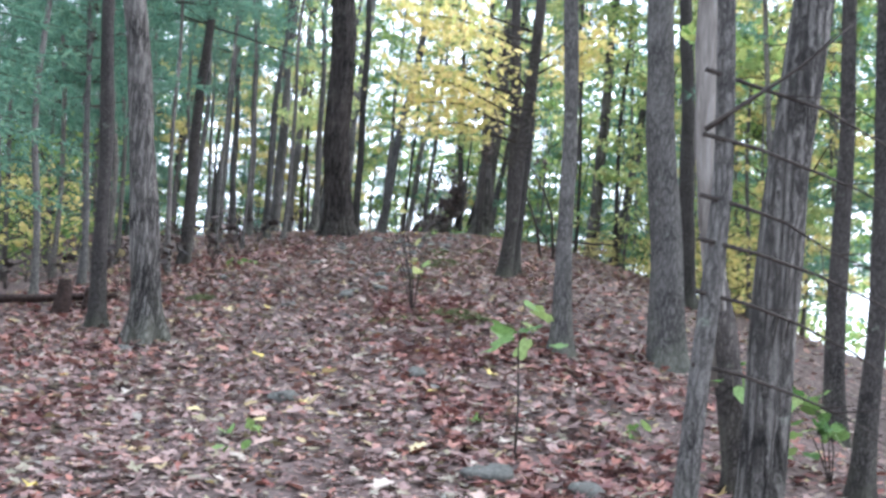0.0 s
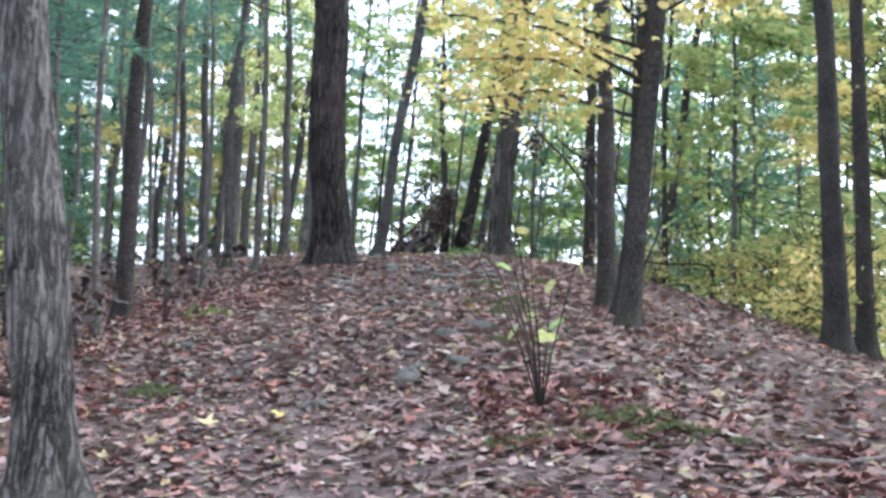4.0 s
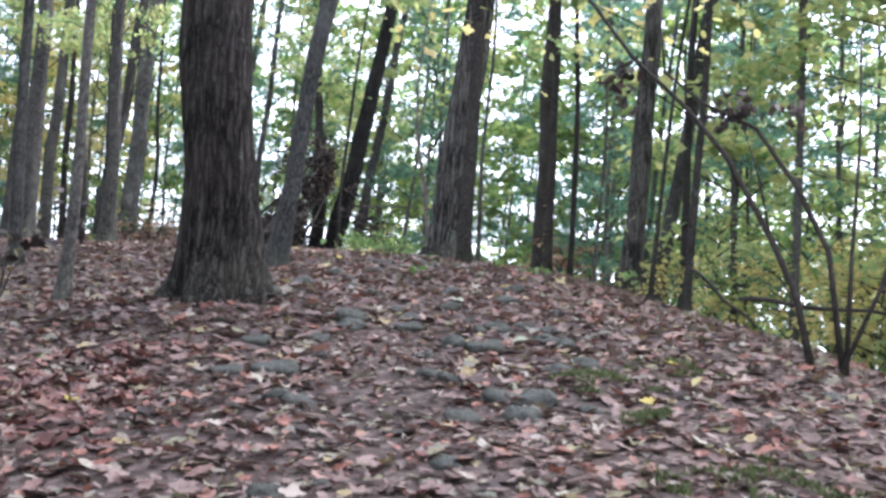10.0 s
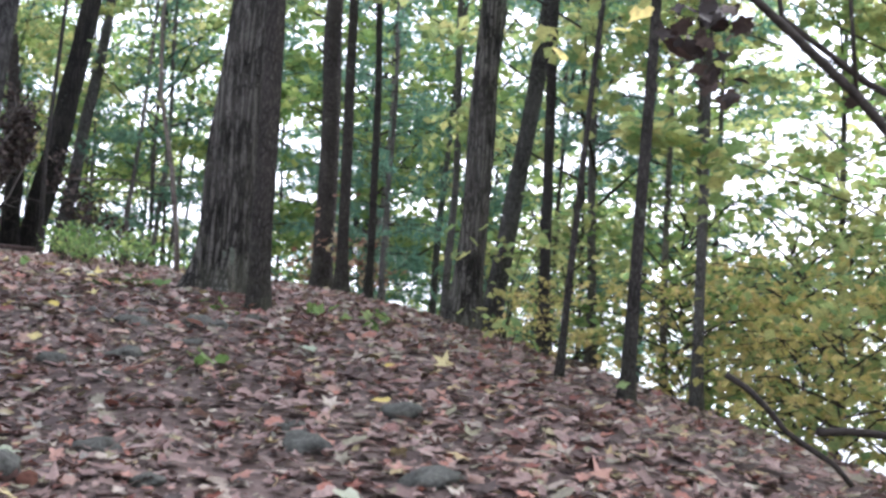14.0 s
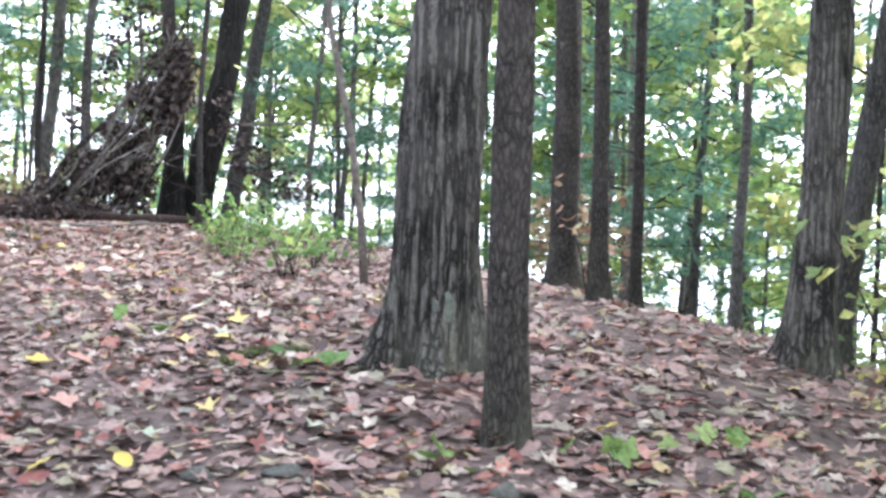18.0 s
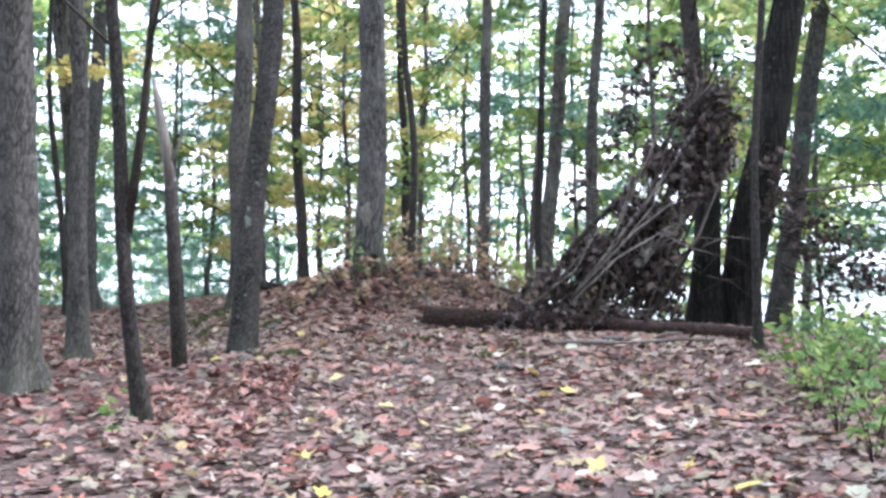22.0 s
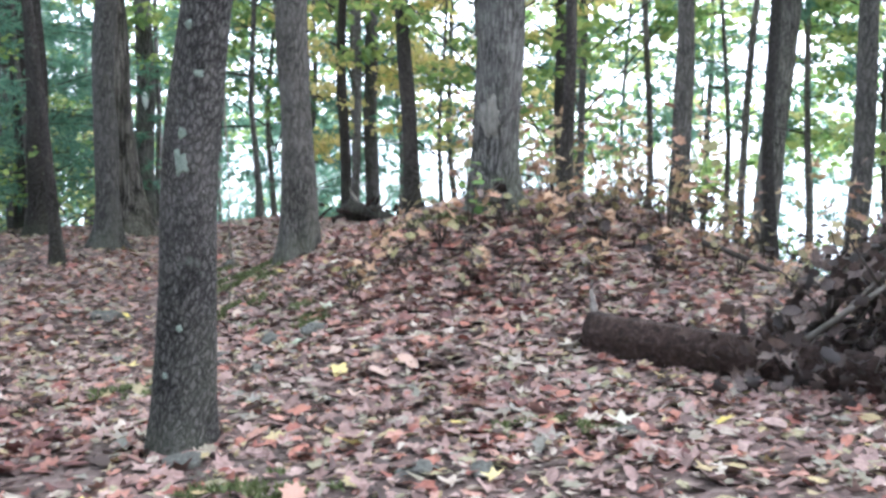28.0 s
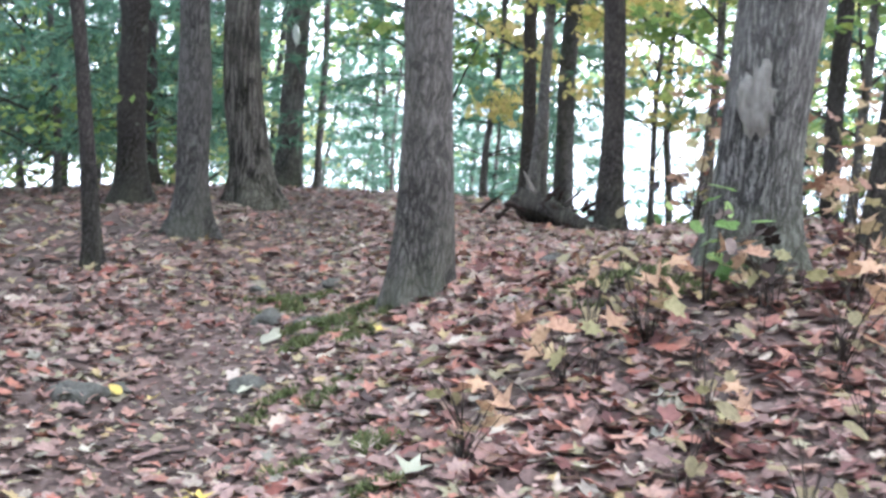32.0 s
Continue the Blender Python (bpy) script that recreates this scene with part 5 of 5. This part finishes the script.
log_thing("fallen_branch", (1.75, 23.9, land(1.75, 23.9) + 0.45), (2.15, 23.5, land(2.15, 23.5) + 0.1), 0.018, 0.012, TWIG, "dark fallen branch propped above the slope", "branch", 0.2, 7)
log_thing("fallen_log", (-6.3, 15.9, land(-6.3, 15.9) + 0.15), (-4.1, 15.0, land(-4.1, 15.0) + 0.1), 0.06, 0.04, ROTTEN, "dark fallen log among brush on the slope", "log", 0.3, 10)
log_thing("stump", (-4.65, 14.6, land(-4.65, 14.6) - 0.1), (-4.62, 14.65, land(-4.6, 14.6) + 0.42), 0.11, 0.07, ROTTEN, "dark rotten stump down the slope", "stump", 0.6, 12)
log_thing("stump", (-4.35, 14.75, land(-4.35, 14.75) - 0.1), (-4.32, 14.75, land(-4.3, 14.7) + 0.28), 0.09, 0.06, ROTTEN, "dark rotten stump down the slope", "stump", 0.6, 12)
log_thing("rotten_log", (-6.95, 49.0, land(-6.95, 49.0) + 0.16), (-5.85, 48.2, land(-5.85, 48.2) - 0.02), 0.15, 0.05, BARK_BLACK, "crumbling dark red-brown rotten log on the bank", "log", 0.7, 18,
          (((0.1, 0, 0.1), (-0.4, 0.2, 0.6), 0.25, 0.03), ((0.5, -0.3, 0.05), (0.5, -0.5, 0.4), 0.35, 0.02)))

def splinters(parent_name, x, y, z, n, spread, length, seed, way):
    """Ragged slivers of rotten wood as one heap lying on a log's end."""
    q = random.Random(seed)
    t = thing(parent_name, pose(x, y, z), "crumbled slivers of rotten bark on a log", "bark")
    for k in range(n):
        c = Vector((q.gauss(0, spread), q.gauss(0, spread * 0.5), abs(q.gauss(0, spread * 0.35))))
        d = (Vector(way) + Vector((q.uniform(-0.5, 0.5), q.uniform(-0.5, 0.5), q.uniform(-0.35, 0.6)))).normalized() * length * q.uniform(0.4, 1.0)
        w = q.uniform(0.012, 0.035)
        rod("sliver", t, [c - d * 0.5, c + Vector((0, 0, 0.01)), c + d * 0.5], w, w * 0.3, ROTTEN, 5)


splinters("rotten_bark", -6.55, 48.7, land(-6.55, 48.7) + 0.12, 26, 0.26, 0.3, 5, (0.8, -0.6, 0.1))
splinters("rotten_bark", -2.8, 41.12, land(-2.8, 41.12) + 0.03, 9, 0.05, 0.16, 6, (1, -0.35, 0))

# dead boughs thrown over the log
for k, (x, y) in enumerate(((-1.35, 40.3), (-0.85, 40.15), (-1.75, 40.5))):
    bough = thing("dead_bough", pose(x, y, land(x, y) + 0.05), "dead oak bough with brown leaves over the log", "branch", "dead boughs by the shelter")
    qq = random.Random(300 + k)
    for j in range(5):
        a = qq.uniform(0, 6.28)
        e = Vector((math.cos(a) * qq.uniform(0.25, 0.5), math.sin(a) * qq.uniform(0.2, 0.4), qq.uniform(0.05, 0.35)))
        rod("twig", bough, [(0, 0, 0.0), e * 0.5 + Vector((0, 0, 0.08)), e], 0.009, 0.003, TWIG, 5)
    pts = np.stack([rng.normal(0, 0.22, 90), rng.normal(-0.05, 0.16, 90), np.abs(rng.normal(0.1, 0.1, 90))], 1)
    tagged(child("dead_leaves", scatter("dead_leaves", pts, rng.uniform(0.05, 0.10, 90), DEADLEAF, 1.2), bough), kind="stuff")

# the splintered snag
sx, sy = 1.93, 7.75
snag = thing("snag", pose(sx, sy, land(sx, sy)), "splintered dead snag, bare pale wood above", "dead tree")
v, f = tube([(0.02, 0, -0.2), (0.0, 0, 0.2), (-0.06, 0, 0.6), (-0.14, 0, 1.05), (-0.22, 0, 1.5)], [0.12, 0.10, 0.085, 0.08, 0.06], 16, 0.5, 7, 3)
child("trunk", mesh_of("trunk", v, f, BARK_DARK, True), snag)
v, f = tube([(-0.12, 0.02, 0.7), (-0.18, 0.02, 1.2), (-0.26, 0.02, 1.8), (-0.3, 0, 2.3), (-0.32, 0, 2.9), (-0.3, 0, 3.6), (-0.27, 0, 4.2)], [0.08, 0.075, 0.07, 0.075, 0.08, 0.07, 0.02], 18, 0.55, 9, 8)
child("bare_wood", mesh_of("bare_wood", v, f, DEADWOOD, True), snag, "pale bare splintered wood")

# forked broken stem
bx, by = -4.5, 37.95
broken = thing("broken_tree", pose(bx, by, land(bx, by)), "thin broken tree with bark stripped near its top", "dead tree")
v, f = tube([(0, 0, -0.1), (0.0, 0, 0.5), (-0.01, 0, 1.1), (-0.02, 0, 1.6)], [0.075, 0.065, 0.058, 0.055], 14, 0.2, 0, 4)
child("trunk", mesh_of("trunk", v, f, BARK_DARK, True), broken)
v, f = tube([(-0.02, 0, 1.5), (-0.05, 0, 1.9), (-0.1, 0, 2.25), (-0.13, 0, 2.5)], [0.05, 0.045, 0.035, 0.012], 10, 0.4, 0, 6)
child("bare_top", mesh_of("bare_top", v, f, DEADWOOD, True), broken, "pale stripped top")
limb(broken, (-0.02, 0, 1.75), (0.5, 0, 1), 0.4, 0.02, DEADWOOD, 0, 0, 9)

# hanging vine strand beside the leaning oak
vine = thing("vine", pose(-4.07, 39.27, land(-4.07, 39.27)), "pale dry vine strand hanging beside a trunk", "vine")
rod("strand", vine, [(0.03, -0.06, 1.9), (0.02, -0.03, 1.6), (0.0, 0, 1.38), (0.006, 0, 1.18), (-0.012, 0, 0.92), (0.0, 0, 0.8), (-0.03, 0, 0.62)], 0.004, 0.003, DEADWOOD, 6)


# ---------------------------------------------------------------- patches on bark
def patch(parent, name, centre, axis_r, turn, w, h, material, label, seed, proud=0.006):
    """A thin uneven patch wrapped on a trunk of radius axis_r, facing the way turn (degrees)."""
    q = random.Random(seed)
    verts, faces, n, rings = [], [], 30, 4
    def on(u, z):
        a = radians(turn) + u / axis_r
        return u, z, a
    for k in range(rings):
        for i in range(n):
            a = 2 * math.pi * i / n
            edge = 1 + 0.4 * noise.noise((math.cos(a) * 1.5 + seed, math.sin(a) * 1.5, seed * 0.37)) + 0.45 * noise.noise((math.cos(a) * 5 + seed, math.sin(a) * 5, seed * 0.71))
            s = (k + 1) / rings * edge
            u, z = w / 2 * s * math.cos(a), h / 2 * s * math.sin(a)
            ang = radians(turn) + u / axis_r
            r = axis_r + (proud if k < rings - 1 else -0.012)
            verts.append((centre[0] + math.cos(ang) * r, centre[1] + math.sin(ang) * r, centre[2] + z))
    verts.append((centre[0] + math.cos(radians(turn)) * (axis_r + proud), centre[1] + math.sin(radians(turn)) * (axis_r + proud), centre[2]))
    c = len(verts) - 1
    for i in range(n):
        j = (i + 1) % n
        faces.append((c, i, j))
        for k in range(rings - 1):
            faces.append((k * n + i, (k + 1) * n + i, (k + 1) * n + j, k * n + j))
    return child(name, mesh_of(name, verts, faces, material, True), parent, label)


for k, (z, turn, w, h) in enumerate(((1.24, -106, 0.12, 0.14), (1.04, -132, 0.09, 0.17), (1.36, -95, 0.05, 0.06), (1.6, -70, 0.04, 0.05), (1.45, -110, 0.03, 0.04), (0.55, -80, 0.025, 0.03), (1.8, -95, 0.03, 0.04), (0.35, -105, 0.025, 0.03), (1.28, -105, 0.03, 0.03))):
    patch(W, "lichen", (0.118 * z, 0.02 * z, z), 0.126, turn, w, h, LICHEN, "pale green lichen patch", 30 + k, 0.008)
patch(U, "scar", (0.065 * 0.78, 0, 0.78), 0.203, -95, 0.2, 0.36, SCAR, "oval healed scar", 50, 0.012)
patch(K, "lichen", (0.02, -0.02, 0.30), 0.222, -92, 0.13, 0.2, GREYMOSS, "grey-green lichen crust", 52, 0.008)
BLAZE = 6.1 - land(-12.6, 53.9)
patch(AI, "blaze", (0.06 * BLAZE, 0.03 * BLAZE, BLAZE), 0.2, -60, 0.1, 0.3, PAINT, "white painted trail blaze", 53)


# ---------------------------------------------------------------- stones and moss
def stone_mesh(seed, flat):
    bm = bmesh.new()
    bmesh.ops.create_icosphere(bm, subdivisions=3, radius=1)
    for v in bm.verts:
        d = 1 + 0.45 * noise.noise(v.co * 1.1 + Vector((seed * 7.1, 0, 0))) + 0.16 * noise.noise(v.co * 2.9 + Vector((0, seed * 3.3, 0)))
        v.co = Vector((v.co.x * d, v.co.y * d * 0.8, v.co.z * d * flat))
    me = bpy.data.meshes.new("stone")
    bm.to_mesh(me)
    bm.free()
    me.materials.append(ROCK)
    me.polygons.foreach_set("use_smooth", [True] * len(me.polygons))
    return me


STONES = [stone_mesh(k, 0.4 + 0.05 * k) for k in range(6)]


def stone(x, y, size, k=0):
    ob = new("stone", STONES[k % 6])
    ob.matrix_basis = pose(x, y, land(x, y) + size * 0.06, 0, 0, k * 57)
    ob.scale = (size, size, size)
    return tagged(ob, "rounded grey stone half sunk in fallen leaves", "stone", "stones along the trail")


for k, (x, y, s) in enumerate(((-0.37, 27.3, 0.13), (0.15, 27.1, 0.10), (-0.51, 27.9, 0.07), (-0.22, 27.85, 0.07), (0.48, 27.4, 0.07), (-2.48, 37.8, 0.08))):
    stone(x, y, s, k)
for k, (x, y, s) in enumerate(((-3.16, 38.9, 0.09), (-2.92, 38.95, 0.08), (-4.2, 38.95, 0.09), (-2.4, 39.5, 0.07), (-4.79, 41.0, 0.08), (-4.01, 41.2, 0.06), (-5.81, 42.2, 0.11), (-4.69, 41.77, 0.12))):
    stone(x, y, s, k + 1)
for k, (x, y, s) in enumerate(((-0.87, 22.6, 0.1), (-0.97, 22.2, 0.1), (-1.29, 22.4, 0.13), (-1.54, 23.7, 0.13), (-1.8, 23.2, 0.12), (-0.6, 26.2, 0.12), (0.0, 21.8, 0.1), (-1.89, 21.1, 0.14))):
    stone(x, y, s, k + 2)
for k, (x, y, s) in enumerate(((-2.15, 21.2, 0.1), (-1.8, 20.4, 0.09), (-0.61, 20.3, 0.12), (-0.38, 20.15, 0.07), (-0.1, 21.95, 0.1), (-0.92, 22.9, 0.08), (-1.96, 21.9, 0.1), (-1.05, 19.98, 0.1))):
    stone(x, y, s, k + 3)
for k, (x, y, s) in enumerate(((-0.88, 18.5, 0.11), (-2.06, 18.5, 0.11), (-1.19, 14.5, 0.13), (-1.12, 14.9, 0.08), (-0.8, 15.0, 0.1), (-1.2, 14.7, 0.09), (-3.05, 11.65, 0.12), (-1.17, 9.3, 0.13))):
    stone(x, y, s, k)
for k, (x, y, s) in enumerate(((-1.07, 13.3, 0.06), (-0.2, 10.2, 0.14), (0.3, 7.2, 0.16), (0.9, 7.1, 0.12), (-1.7, 37.4, 0.08), (-2.0, 35.9, 0.06), (-1.79, 14.0, 0.1), (-1.3, 19.2, 0.08))):
    stone(x, y, s, k + 1)


q = random.Random(404)
for k in range(70):
    y = q.choice((q.uniform(15, 28), q.uniform(19, 25), q.uniform(37, 46)))
    stone(trail(y) + q.gauss(0.35, 0.8), y, q.uniform(0.05, 0.125), k)


def moss_patch(x, y, r, seed, tuft=0.035):
    n = int(700 * r / 0.3)
    a, d = rng.uniform(0, 6.28, n), np.sqrt(rng.random(n)) * r
    p = np.stack([x + np.cos(a) * d * 1.5, y + np.sin(a) * d, np.zeros(n)], 1)
    edge = [noise.noise((float(q[0]) * 5, float(q[1]) * 5, seed)) > 0.04 for q in p]
    p = p[np.array(edge)]
    for q in p:
        q[2] = land(float(q[0]), float(q[1])) + 0.012 + 0.03 * max(0, 1 - ((q[0] - x) ** 2 + (q[1] - y) ** 2) / (r * r))
    dirs = np.tile([[0, 0, 1.2]], (len(p), 1))
    v, t = sprays(p, dirs, 4, tuft, 0.012, 0.0)
    tagged(new("moss", arrays("moss", v, t, MOSS)), "low patch of green moss on the trail", "moss", kind="stuff")


for k, (x, y, r) in enumerate(((-3.71, 38.6, 0.22), (-1.73, 38.1, 0.2), (-2.72, 39.5, 0.2), (-5.3, 40.4, 0.25), (-0.08, 18.9, 0.32), (-0.22, 17.7, 0.2), (-0.46, 12.95, 0.26), (0.37, 13.0, 0.26), (0.08, 13.4, 0.28),
                               (-3.0, 14.8, 0.2), (-0.12, 20.7, 0.26), (0.55, 21.2, 0.25), (-0.1, 19.9, 0.16))):
    moss_patch(x, y, r, k)
for k, (x, y, r) in enumerate(((-6.6, 44.6, 0.25), (-6.3, 44.85, 0.22), (-5.95, 43.4, 0.25), (-4.78, 42.1, 0.2), (-4.5, 44.05, 0.3), (-7.2, 45.4, 0.3), (-6.3, 44.3, 0.2), (0.02, 29.5, 0.2), (-0.06, 18.3, 0.25), (-0.47, 15.8, 0.22), (-5.3, 42.6, 0.2))):
    moss_patch(x, y, r, k + 20, 0.05 if y > 42 else 0.035)

# ---------------------------------------------------------------- single leaves that stand out on the trail
SINGLE = []
for mat in (YELLOW_LITTER, PALE_LITTER):
    for s in range(4):
        lv, lt = LEAVES[s]
        SINGLE.append(arrays("leaf", lv, lt, mat))
for k in range(300):
    y = rng.uniform(5, 46) if k % 3 else rng.uniform(26, 43)
    x = trail(y) + rng.normal(0.6, 1.3)
    yellow = rng.random() < 0.32
    ob = new("leaf", SINGLE[(0 if yellow else 4) + int(rng.integers(0, 4))])
    ob.parent = GROUND
    s = rng.uniform(0.08, 0.15)
    ob.matrix_basis = pose(x, y, land(x, y) + 0.045, rng.normal(0, 12), rng.normal(0, 12), rng.uniform(0, 360)) @ Matrix.Diagonal((s, s, s, 1))
